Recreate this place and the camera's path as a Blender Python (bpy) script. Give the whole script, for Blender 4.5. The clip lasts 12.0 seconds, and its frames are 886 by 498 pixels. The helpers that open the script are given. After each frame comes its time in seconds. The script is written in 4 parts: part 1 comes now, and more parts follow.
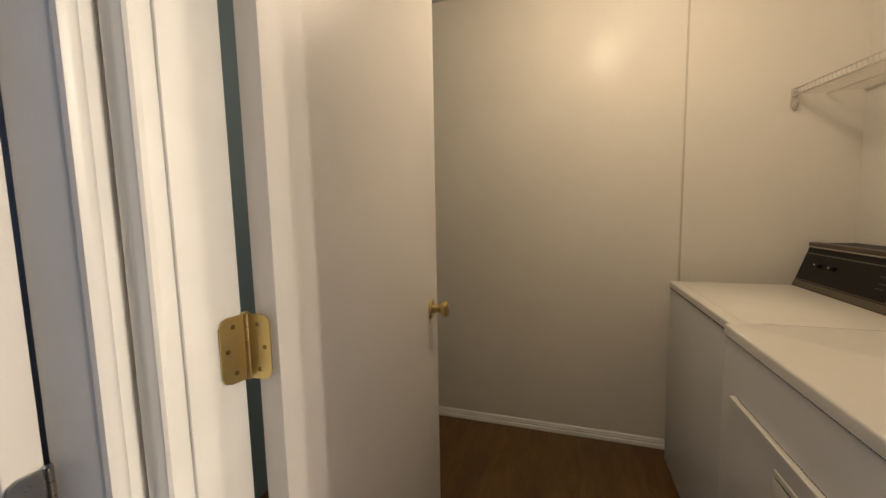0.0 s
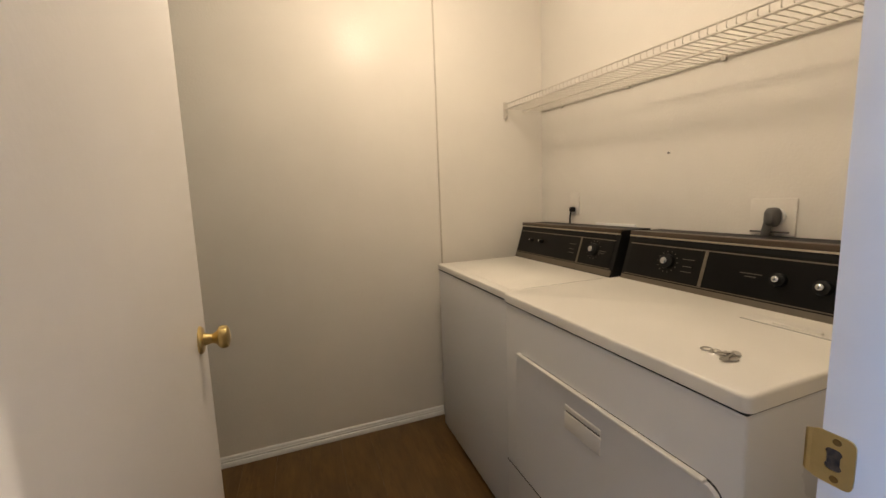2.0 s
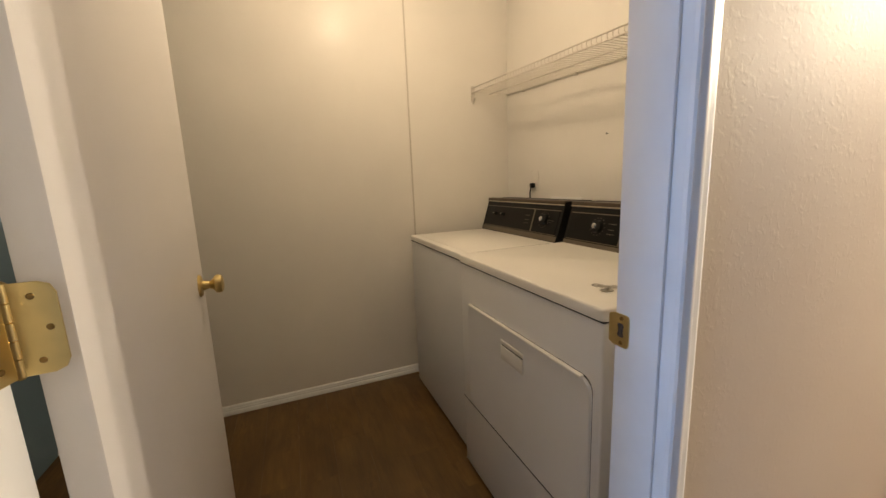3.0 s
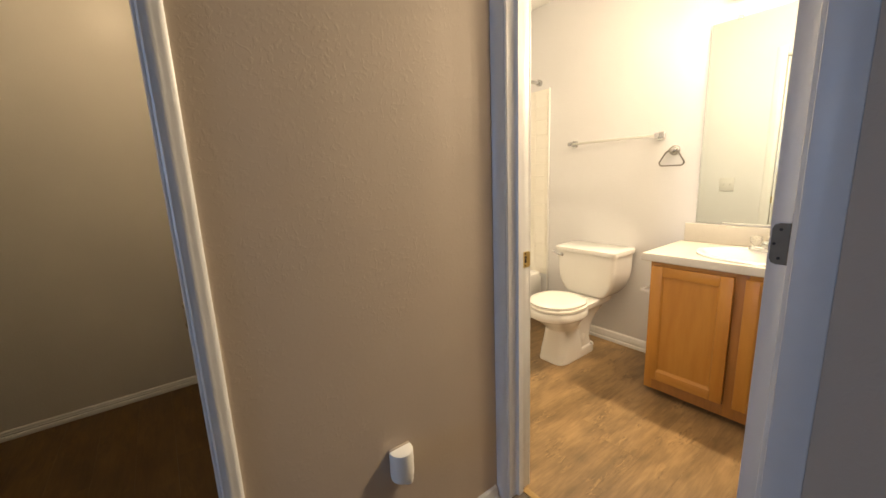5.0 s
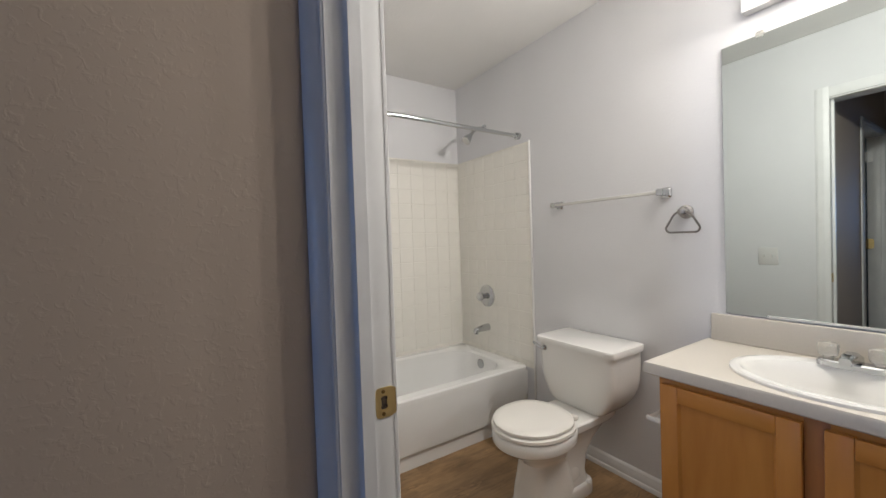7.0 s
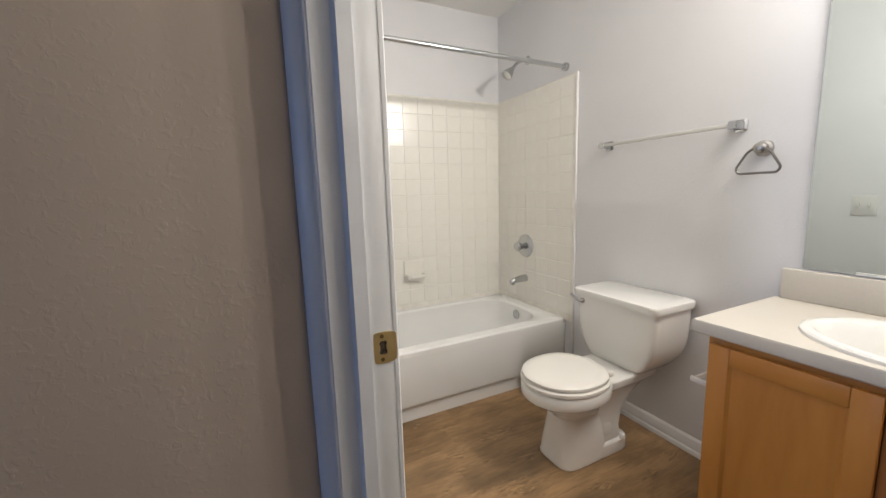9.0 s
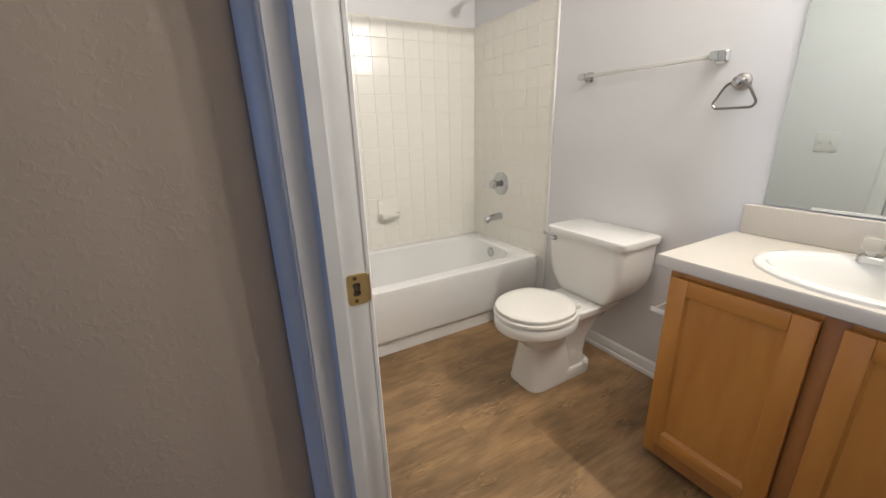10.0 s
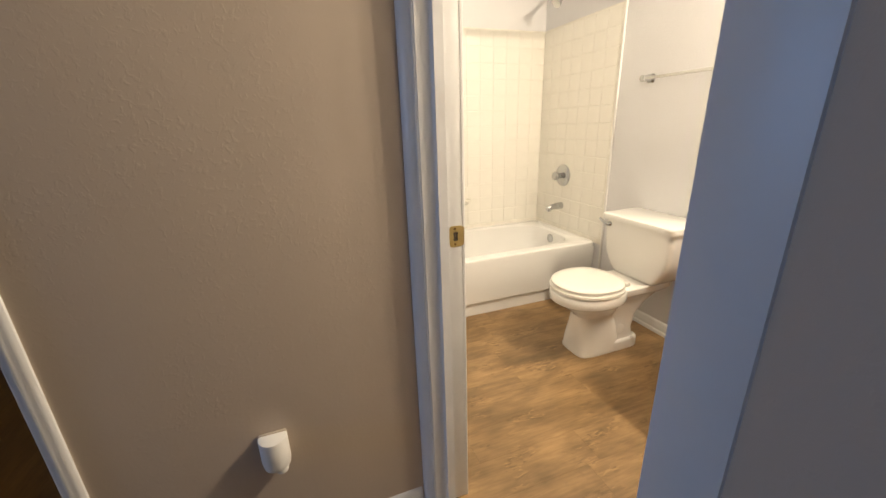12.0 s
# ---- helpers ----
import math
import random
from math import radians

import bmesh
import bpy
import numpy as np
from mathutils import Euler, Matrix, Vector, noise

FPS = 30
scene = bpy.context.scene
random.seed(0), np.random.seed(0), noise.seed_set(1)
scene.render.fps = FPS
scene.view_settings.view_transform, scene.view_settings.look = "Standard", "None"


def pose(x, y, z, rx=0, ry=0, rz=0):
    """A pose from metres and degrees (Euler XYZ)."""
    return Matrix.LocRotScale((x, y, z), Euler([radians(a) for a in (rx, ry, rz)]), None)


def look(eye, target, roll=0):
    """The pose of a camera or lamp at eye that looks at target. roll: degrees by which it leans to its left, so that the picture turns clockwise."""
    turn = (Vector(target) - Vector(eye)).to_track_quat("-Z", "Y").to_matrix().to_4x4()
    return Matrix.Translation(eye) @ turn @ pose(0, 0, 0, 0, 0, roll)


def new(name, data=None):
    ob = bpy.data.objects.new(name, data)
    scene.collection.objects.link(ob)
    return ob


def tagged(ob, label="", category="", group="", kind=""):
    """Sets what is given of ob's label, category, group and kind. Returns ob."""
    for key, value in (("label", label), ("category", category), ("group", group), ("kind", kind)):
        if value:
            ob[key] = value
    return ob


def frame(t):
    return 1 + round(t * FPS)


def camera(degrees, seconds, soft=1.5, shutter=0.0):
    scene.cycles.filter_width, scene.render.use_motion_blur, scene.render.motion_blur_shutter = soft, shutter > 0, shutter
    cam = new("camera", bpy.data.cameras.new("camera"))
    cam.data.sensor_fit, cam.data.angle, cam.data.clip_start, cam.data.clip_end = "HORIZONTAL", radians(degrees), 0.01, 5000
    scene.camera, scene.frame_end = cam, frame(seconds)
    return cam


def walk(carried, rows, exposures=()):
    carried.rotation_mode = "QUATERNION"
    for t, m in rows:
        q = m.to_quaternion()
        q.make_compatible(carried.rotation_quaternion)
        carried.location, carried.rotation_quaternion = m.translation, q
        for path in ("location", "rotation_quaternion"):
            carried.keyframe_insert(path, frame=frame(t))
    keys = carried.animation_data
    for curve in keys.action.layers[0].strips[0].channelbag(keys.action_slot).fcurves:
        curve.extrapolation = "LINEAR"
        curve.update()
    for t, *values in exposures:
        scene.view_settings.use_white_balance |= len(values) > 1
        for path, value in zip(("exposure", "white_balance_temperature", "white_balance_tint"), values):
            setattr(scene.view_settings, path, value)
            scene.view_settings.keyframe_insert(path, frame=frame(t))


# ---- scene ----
cam = camera(99.5, 12.0)
EXPOSURES = [(0, 1.47, 7300, 10), (0.5, 1.6, 7000, 10), (1.0, 1.84, 6700, 10), (2.0, 1.95, 6800, 10), (2.7, 1.87, 7300, 10), (4.3, 1.14, 8500, 10), (5.0, 0.86, 8600, 10), (5.5, 0.6, 8100, 10), (6.1, 0.15, 6700, 10), (6.5, -0.02, 6080, 10), (7.0, -0.13, 5880, 10), (9.0, 0.14, 5980, 10), (9.5, 0.14, 5980, 10), (10.5, 0.3, 6080, 10), (11.4, 0.5, 5980, 10), (12, 0.76, 7500, 10)]
PATH = [
    (0, (-1.246, -0.327, 1.258), (-1.873, 1.563, 1.065), -1.3),
    (0.3, (-1.301, -0.289, 1.266), (-1.744, 1.651, 1.066), -1.5),
    (0.5, (-1.336, -0.256, 1.265), (-1.6, 1.717, 1.067), -1.5),
    (0.7, (-1.357, -0.226, 1.267), (-1.431, 1.763, 1.063), -1.7),
    (1, (-1.382, -0.181, 1.268), (-1.16, 1.795, 1.052), -1.9),
    (1.5, (-1.407, -0.144, 1.259), (-0.859, 1.766, 1.031), -2.0),
    (2, (-1.426, -0.154, 1.237), (-0.739, 1.706, 0.982), -2.2),
    (2.5, (-1.419, -0.236, 1.215), (-0.708, 1.608, 0.912), -2.3),
    (2.7, (-1.413, -0.297, 1.203), (-0.7, 1.543, 0.88), -2.3),
    (4.3, (-1.263, -0.803, 1.203), (-0.256, 0.864, 0.746), -2.1),
    (4.5, (-1.172, -0.863, 1.213), (-0.095, 0.761, 0.758), -2.0),
    (5, (-0.935, -0.932, 1.228), (0.245, 0.638, 0.847), -2.4),
    (5.5, (-0.687, -0.862, 1.252), (0.538, 0.692, 0.965), -2.0),
    (6, (-0.459, -0.796, 1.243), (0.775, 0.768, 1.068), -2.1),
    (6.1, (-0.407, -0.789, 1.25), (0.816, 0.786, 1.096), -2.0),
    (6.5, (-0.291, -0.752, 1.248), (0.897, 0.855, 1.172), -1.9),
    (7, (-0.216, -0.732, 1.227), (0.874, 0.944, 1.189), -1.9),
    (9, (-0.108, -0.688, 1.189), (0.754, 1.094, 0.904), -1.7),
    (9.5, (-0.086, -0.679, 1.189), (0.807, 1.046, 0.713), -1.7),
    (10, (-0.096, -0.675, 1.189), (0.837, 0.986, 0.581), -1.6),
    (10.5, (-0.128, -0.675, 1.19), (0.818, 0.963, 0.54), -1.6),
    (11, (-0.166, -0.71, 1.193), (0.755, 0.936, 0.529), -1.9),
    (11.5, (-0.222, -0.797, 1.208), (0.67, 0.866, 0.544), -1.8),
    (12, (-0.291, -0.963, 1.211), (0.355, 0.822, 0.581), -1.8),
]
walk(cam, [(t, look(eye, target, roll)) for t, eye, target, roll in PATH], EXPOSURES)

# ---- world, lights, exposure ----
world = bpy.data.worlds.new("sky")
scene.world = world
world.use_nodes = True
wn = world.node_tree.nodes
sky = wn.new("ShaderNodeTexSky")
sky.sky_type, sky.sun_disc = "NISHITA", False
sky.sun_elevation, sky.sun_rotation = radians(35), radians(200)
world.node_tree.links.new(sky.outputs[0], wn["Background"].inputs[0])
wn["Background"].inputs[1].default_value = 0.12


def lamp(name, kind, m, energy, colour, size=0.1, size_y=None):
    d = bpy.data.lights.new(name, kind)
    d.energy, d.color = energy, colour
    if kind == "AREA":
        d.shape, d.size, d.size_y = "RECTANGLE", size, size_y or size
    else:
        d.shadow_soft_size = size
    ob = new(name, d)
    ob.matrix_world = m
    return ob


lamp("laundry_lamp", "POINT", pose(-1.0, 0.95, 2.335), 6.2, (1.0, 0.84, 0.65), 0.09)
for i in range(4):
    lamp("vanity_lamp", "POINT", pose(1.425, -0.245 - 0.17 * i, 2.085), 0.9, (1.0, 0.90, 0.77), 0.05)
    # added disc inside each bulb, aimed to fill the room and spare the wall
    lamp("vanity_room_fill", "AREA", pose(1.415, -0.245 - 0.17 * i, 2.085, 0, 72, -22), 6.8, (1.0, 0.90, 0.77), 0.05).data.shape = "DISK"
lamp("window_light", "AREA", pose(-4.66, -0.60, 1.5, 0, -90, 0), 21, (0.27, 0.49, 1.0), 0.9, 0.55)

# ---- materials ----
def mat(name, colour, rough=0.5, metal=0.0, vary=0.06, scale=6.0, bump=0.0, bump_scale=200.0, coat=0.0, stain=0.0, spec=0.5):
    """Paint-like surface: base colour varied at two scales, roughness variation and a fine relief."""
    m = bpy.data.materials.new(name)
    m.use_nodes = True
    nt = m.node_tree
    n, link = nt.nodes, nt.links.new
    b = n["Principled BSDF"]
    b.inputs["Roughness"].default_value, b.inputs["Metallic"].default_value = rough, metal
    b.inputs["Coat Weight"].default_value, b.inputs["Specular IOR Level"].default_value = coat, spec
    co = n.new("ShaderNodeTexCoord")
    big = n.new("ShaderNodeTexNoise")
    big.inputs["Scale"].default_value, big.inputs["Detail"].default_value = scale, 6
    link(co.outputs["Object"], big.inputs["Vector"])
    ramp = n.new("ShaderNodeMapRange")
    ramp.inputs["From Min"].default_value, ramp.inputs["From Max"].default_value = 0.3, 0.7
    ramp.inputs["To Min"].default_value, ramp.inputs["To Max"].default_value = 1 - vary - stain, 1 + vary
    link(big.outputs["Fac"], ramp.inputs["Value"])
    mul = n.new("ShaderNodeMix")
    mul.data_type, mul.blend_type = "RGBA", "MULTIPLY"
    mul.inputs["Factor"].default_value = 1
    mul.inputs["A"].default_value = (*colour, 1)
    link(ramp.outputs[0], mul.inputs["B"])
    link(mul.outputs["Result"], b.inputs["Base Color"])
    rr = n.new("ShaderNodeMapRange")
    rr.inputs["To Min"].default_value, rr.inputs["To Max"].default_value = max(0.02, rough - 0.06), min(1, rough + 0.06)
    link(big.outputs["Fac"], rr.inputs["Value"])
    link(rr.outputs[0], b.inputs["Roughness"])
    if bump:
        fine = n.new("ShaderNodeTexNoise")
        fine.inputs["Scale"].default_value, fine.inputs["Detail"].default_value = bump_scale, 3
        link(co.outputs["Object"], fine.inputs["Vector"])
        bp = n.new("ShaderNodeBump")
        bp.inputs["Strength"].default_value, bp.inputs["Distance"].default_value = bump, 0.004
        link(fine.outputs["Fac"], bp.inputs["Height"])
        link(bp.outputs[0], b.inputs["Normal"])
    return m


def knockdown(name, colour, rough=0.55, bump=0.5, spec=0.5):
    """Sprayed wall texture: flattened blobs between smoother ground."""
    m = mat(name, colour, rough, vary=0.03, scale=2.0, bump=bump, bump_scale=150, spec=spec)
    nt = m.node_tree
    n, link = nt.nodes, nt.links.new
    bp = next(x for x in n if x.type == "BUMP")
    fine = bp.inputs["Height"].links[0].from_node
    fine.inputs["Scale"].default_value, fine.inputs["Detail"].default_value, fine.inputs["Distortion"].default_value = 78, 4, 0.5
    rmp = n.new("ShaderNodeMapRange")
    rmp.interpolation_type = "SMOOTHSTEP"
    rmp.inputs["From Min"].default_value, rmp.inputs["From Max"].default_value = 0.50, 0.66
    link(fine.outputs["Fac"], rmp.inputs["Value"])
    patch = n.new("ShaderNodeTexNoise")
    patch.inputs["Scale"].default_value, patch.inputs["Detail"].default_value = 7, 3
    link(fine.inputs["Vector"].links[0].from_socket, patch.inputs["Vector"])
    few = n.new("ShaderNodeMapRange")
    few.inputs["From Min"].default_value, few.inputs["From Max"].default_value = 0.42, 0.64
    few.inputs["To Min"].default_value = 0.35
    link(patch.outputs["Fac"], few.inputs["Value"])
    mix = n.new("ShaderNodeMath")
    mix.operation = "MULTIPLY"
    link(rmp.outputs[0], mix.inputs[0])
    link(few.outputs[0], mix.inputs[1])
    link(mix.outputs[0], bp.inputs["Height"])
    bp.inputs["Distance"].default_value = 0.0025
    return m


def wood(name, light, dark, stretch, rough=0.45, per_piece=0.0, bump=0.08, coarse=1.0, knots=0.0, rustic=0.0):
    """Wood grain drawn out along one axis; pieces differ by Object Info's Random."""
    m = bpy.data.materials.new(name)
    m.use_nodes = True
    nt = m.node_tree
    n, link = nt.nodes, nt.links.new
    b = n["Principled BSDF"]
    b.inputs["Roughness"].default_value = rough
    co, info = n.new("ShaderNodeTexCoord"), n.new("ShaderNodeObjectInfo")
    off = n.new("ShaderNodeVectorMath")
    off.operation = "MULTIPLY_ADD"
    link(info.outputs["Random"], off.inputs[0])
    off.inputs[1].default_value = (7.3, 3.1, 5.7)
    link(co.outputs["Object"], off.inputs[2])
    mp = n.new("ShaderNodeMapping")
    mp.inputs["Scale"].default_value = stretch
    link(off.outputs[0], mp.inputs["Vector"])
    g1, g2 = n.new("ShaderNodeTexNoise"), n.new("ShaderNodeTexNoise")
    g1.inputs["Scale"].default_value, g1.inputs["Detail"].default_value, g1.inputs["Distortion"].default_value = 3.0 * coarse, 5, 1.2
    g2.inputs["Scale"].default_value, g2.inputs["Detail"].default_value = 14.0 * coarse, 6
    link(mp.outputs[0], g1.inputs["Vector"])
    link(mp.outputs[0], g2.inputs["Vector"])
    mixv = n.new("ShaderNodeMath")
    mixv.operation = "MULTIPLY_ADD"
    link(g2.outputs["Fac"], mixv.inputs[0])
    mixv.inputs[1].default_value = 0.5
    half = n.new("ShaderNodeMath")
    half.operation = "MULTIPLY"
    half.inputs[1].default_value = 0.5
    link(g1.outputs["Fac"], half.inputs[0])
    link(half.outputs[0], mixv.inputs[2])
    rmp = n.new("ShaderNodeValToRGB")
    rmp.color_ramp.elements[0].position, rmp.color_ramp.elements[0].color = 0.34, (*dark, 1)
    rmp.color_ramp.elements[1].position, rmp.color_ramp.elements[1].color = 0.66, (*light, 1)
    link(mixv.outputs[0], rmp.inputs["Fac"])
    if knots:
        kn = n.new("ShaderNodeTexNoise")
        kn.inputs["Scale"].default_value, kn.inputs["Detail"].default_value, kn.inputs["Distortion"].default_value = 9.0, 4, 2.2
        link(mp.outputs[0], kn.inputs["Vector"])
        kr = n.new("ShaderNodeMapRange")
        kr.inputs["From Min"].default_value, kr.inputs["From Max"].default_value = 0.60, 0.72
        kr.inputs["To Max"].default_value = knots
        link(kn.outputs["Fac"], kr.inputs["Value"])
        km = n.new("ShaderNodeMix")
        km.data_type, km.blend_type = "RGBA", "MIX"
        km.inputs["B"].default_value = (dark[0] * .45, dark[1] * .42, dark[2] * .4, 1)
        link(kr.outputs[0], km.inputs["Factor"])
        link(rmp.outputs[0], km.inputs["A"])
        base_out = km.outputs["Result"]
    else:
        base_out = rmp.outputs[0]
    if rustic:
        # broad blotches that run on across the boards, and sparse pale scratches along the grain
        geo = n.new("ShaderNodeNewGeometry")
        gm = n.new("ShaderNodeMapping")
        gm.inputs["Scale"].default_value = [0.45 if k == min(stretch) else 1.0 for k in stretch]
        link(geo.outputs["Position"], gm.inputs["Vector"])
        bl, sc = n.new("ShaderNodeTexNoise"), n.new("ShaderNodeTexNoise")
        bl.inputs["Scale"].default_value, bl.inputs["Detail"].default_value, bl.inputs["Distortion"].default_value = 7.0, 3, 0.6
        link(gm.outputs[0], bl.inputs["Vector"])
        br = n.new("ShaderNodeMapRange")
        br.inputs["From Min"].default_value, br.inputs["From Max"].default_value = 0.3, 0.7
        br.inputs["To Min"].default_value, br.inputs["To Max"].default_value = 1 - .30 * rustic, 1 + .22 * rustic
        link(bl.outputs["Fac"], br.inputs["Value"])
        thin = n.new("ShaderNodeTexNoise")
        thin.inputs["Scale"].default_value, thin.inputs["Detail"].default_value = 110.0, 4
        tm = n.new("ShaderNodeMapping")
        tm.inputs["Scale"].default_value = [0.09 if k == min(stretch) else 1.0 for k in stretch]
        link(off.outputs[0], tm.inputs["Vector"])
        link(tm.outputs[0], thin.inputs["Vector"])
        tr = n.new("ShaderNodeMapRange")
        tr.inputs["From Min"].default_value, tr.inputs["From Max"].default_value = 0.3, 0.7
        tr.inputs["To Min"].default_value, tr.inputs["To Max"].default_value = 0.87, 1.12
        link(thin.outputs["Fac"], tr.inputs["Value"])
        both = n.new("ShaderNodeMath")
        both.operation = "MULTIPLY"
        link(br.outputs[0], both.inputs[0])
        link(tr.outputs[0], both.inputs[1])
        bh = n.new("ShaderNodeHueSaturation")
        link(both.outputs[0], bh.inputs["Value"])
        link(base_out, bh.inputs["Color"])
        sc.inputs["Scale"].default_value, sc.inputs["Detail"].default_value, sc.inputs["Distortion"].default_value = 44.0, 5, 1.5
        sm = n.new("ShaderNodeMapping")
        sm.inputs["Scale"].default_value = [0.3 if k == min(stretch) else 1.1 for k in stretch]
        link(geo.outputs["Position"], sm.inputs["Vector"])
        link(sm.outputs[0], sc.inputs["Vector"])
        gate = n.new("ShaderNodeTexNoise")
        gate.inputs["Scale"].default_value, gate.inputs["Detail"].default_value = 10.0, 2
        link(gm.outputs[0], gate.inputs["Vector"])
        ga = n.new("ShaderNodeMapRange")
        ga.inputs["From Min"].default_value, ga.inputs["From Max"].default_value = 0.56, 0.63
        link(gate.outputs["Fac"], ga.inputs["Value"])
        last = bh.outputs[0]
        for lo, hi, tint, amount in ((0.565, 0.61, 1.35, 0.4), (0.455, 0.40, 0.36, 0.55)):
            sr = n.new("ShaderNodeMapRange")
            sr.inputs["From Min"].default_value, sr.inputs["From Max"].default_value = lo, hi
            sr.inputs["To Max"].default_value = amount * rustic
            link(sc.outputs["Fac"], sr.inputs["Value"])
            mul = n.new("ShaderNodeMath")
            mul.operation = "MULTIPLY"
            link(sr.outputs[0], mul.inputs[0])
            link(ga.outputs[0], mul.inputs[1])
            sx = n.new("ShaderNodeMix")
            sx.data_type = "RGBA"
            sx.inputs["B"].default_value = (min(1, light[0] * tint), min(1, light[1] * tint * .98), min(1, light[2] * tint * .95), 1)
            link(mul.outputs[0], sx.inputs["Factor"])
            link(last, sx.inputs["A"])
            last = sx.outputs["Result"]
        base_out = last
    hsv = n.new("ShaderNodeHueSaturation")
    mr = n.new("ShaderNodeMapRange")
    mr.inputs["To Min"].default_value, mr.inputs["To Max"].default_value = 1 - per_piece, 1 + per_piece
    link(info.outputs["Random"], mr.inputs["Value"])
    link(mr.outputs[0], hsv.inputs["Value"])
    link(base_out, hsv.inputs["Color"])
    link(hsv.outputs[0], b.inputs["Base Color"])
    bp = n.new("ShaderNodeBump")
    bp.inputs["Strength"].default_value, bp.inputs["Distance"].default_value = bump, 0.002
    link(g2.outputs["Fac"], bp.inputs["Height"])
    link(bp.outputs[0], b.inputs["Normal"])
    return m


M_TAN = knockdown("tan_wall_paint", (0.555, 0.46, 0.37), 0.65, 0.11)
M_BATH = knockdown("bathroom_wall_paint", (0.69, 0.69, 0.70), 0.5, 0.16)
M_LAUN = mat("laundry_wall_panel", (0.77, 0.73, 0.665), 0.17, vary=0.03, scale=2.5, bump=0.2, bump_scale=110, spec=0.08)
# even slate blue for the wall that shows through the hinge gap
M_SLATE = mat("slate_blue_wall", (0.15, 0.235, 0.305), 0.5, vary=0.05, scale=3, bump=0.1, bump_scale=90)
M_CEIL = knockdown("ceiling_paint", (0.78, 0.77, 0.75), 0.8, 0.3)
M_TRIM = mat("white_trim_paint", (0.755, 0.755, 0.75), 0.4, vary=0.04, scale=9, bump=0.05, bump_scale=60)
M_DOOR = mat("white_door_paint", (0.72, 0.70, 0.69), 0.42, vary=0.03, scale=3, bump=0.07, bump_scale=120)
M_CARPET = mat("hall_carpet", (0.20, 0.16, 0.12), 0.95, vary=0.25, scale=40, bump=1.0, bump_scale=500)
M_FLOORB = wood("vinyl_plank_floor", (0.36, 0.224, 0.108), (0.21, 0.129, 0.060), (0.7, 2.4, 2.4), 0.38, 0.05, coarse=0.8, knots=0.2, rustic=1.15)
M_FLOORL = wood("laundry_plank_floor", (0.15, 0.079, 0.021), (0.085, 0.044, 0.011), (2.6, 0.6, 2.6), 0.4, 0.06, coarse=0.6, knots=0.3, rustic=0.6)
M_OAK = wood("honey_maple", (0.54, 0.24, 0.046), (0.45, 0.18, 0.030), (4, 4, 0.6), 0.38, 0.03, 0.02, coarse=0.6)
M_OAKX = wood("honey_maple_cross", (0.54, 0.24, 0.046), (0.45, 0.18, 0.030), (4, 0.6, 4), 0.38, 0.03, 0.02, coarse=0.6)
# redder maple with shade put in, for centre stile, low rails, toe kick
M_OAKSHADE = wood("reddish_maple_shaded", (0.43, 0.18, 0.042), (0.34, 0.135, 0.030), (5, 5, 0.6), 0.45, 0.04, 0.03)
M_LAM = mat("cream_laminate", (0.60, 0.56, 0.49), 0.38, vary=0.015, scale=150, stain=0.01)
M_PORC = mat("white_porcelain", (0.81, 0.80, 0.765), 0.12, vary=0.015, scale=3, coat=0.3)
M_SEAT = mat("cream_seat_plastic", (0.78, 0.755, 0.70), 0.25, vary=0.015, scale=4)
M_TUB = mat("white_tub_enamel", (0.80, 0.80, 0.78), 0.18, vary=0.02, scale=3, coat=0.2)
M_TILE = mat("cream_glazed_tile", (0.83, 0.81, 0.745), 0.2, vary=0.02, scale=9, bump=0.03, bump_scale=30)
M_GROUT = mat("tile_grout", (0.80, 0.775, 0.705), 0.8, vary=0.08, scale=20)
M_CHROME = mat("chrome", (0.52, 0.53, 0.54), 0.11, 1.0, vary=0.02)
M_NICKEL = mat("satin_nickel", (0.42, 0.41, 0.40), 0.28, 1.0, vary=0.04)
M_NICKELD = mat("dark_nickel", (0.20, 0.19, 0.18), 0.3, 1.0, vary=0.04)
M_DULL = mat("tarnished_steel", (0.17, 0.152, 0.125), 0.55, 0.3, vary=0.15, scale=30)
M_BRASS = mat("polished_brass", (0.66, 0.51, 0.23), 0.33, 1.0, vary=0.08, scale=30)
M_SCREW = mat("screw_brass_dark", (0.25, 0.16, 0.06), 0.4, 1.0)
M_APPL = mat("appliance_enamel", (0.70, 0.69, 0.68), 0.3, vary=0.015, scale=4, bump=0.02, bump_scale=200)
M_APPLT = mat("appliance_top_enamel", (0.74, 0.71, 0.65), 0.34, vary=0.03, scale=5)
M_BLACK = mat("black_console_plastic", (0.006, 0.0055, 0.005), 0.3, vary=0.1, scale=20, spec=0.16)
M_BLACKM = mat("black_matt_plastic", (0.008, 0.008, 0.008), 0.5, vary=0.1, scale=20, spec=0.2)
M_WOODTRIM = wood("dark_woodgrain_trim", (0.085, 0.056, 0.034), (0.04, 0.026, 0.016), (5, 0.5, 5), 0.4)
M_ALU = mat("brushed_aluminium_trim", (0.22, 0.19, 0.15), 0.4, 1.0, vary=0.06, scale=40)
M_DIAL = mat("dial_print", (0.12, 0.105, 0.085), 0.5)
M_BRIGHT = mat("bright_trim_strip", (0.62, 0.56, 0.46), 0.3, 1.0, vary=0.05, scale=40)
M_WIRE = mat("white_vinyl_wire", (0.62, 0.57, 0.50), 0.4)
M_PLAST = mat("white_plastic", (0.78, 0.77, 0.74), 0.35, vary=0.02)
M_SWITCH = mat("almond_switch_plastic", (0.66, 0.65, 0.63), 0.4, vary=0.02)
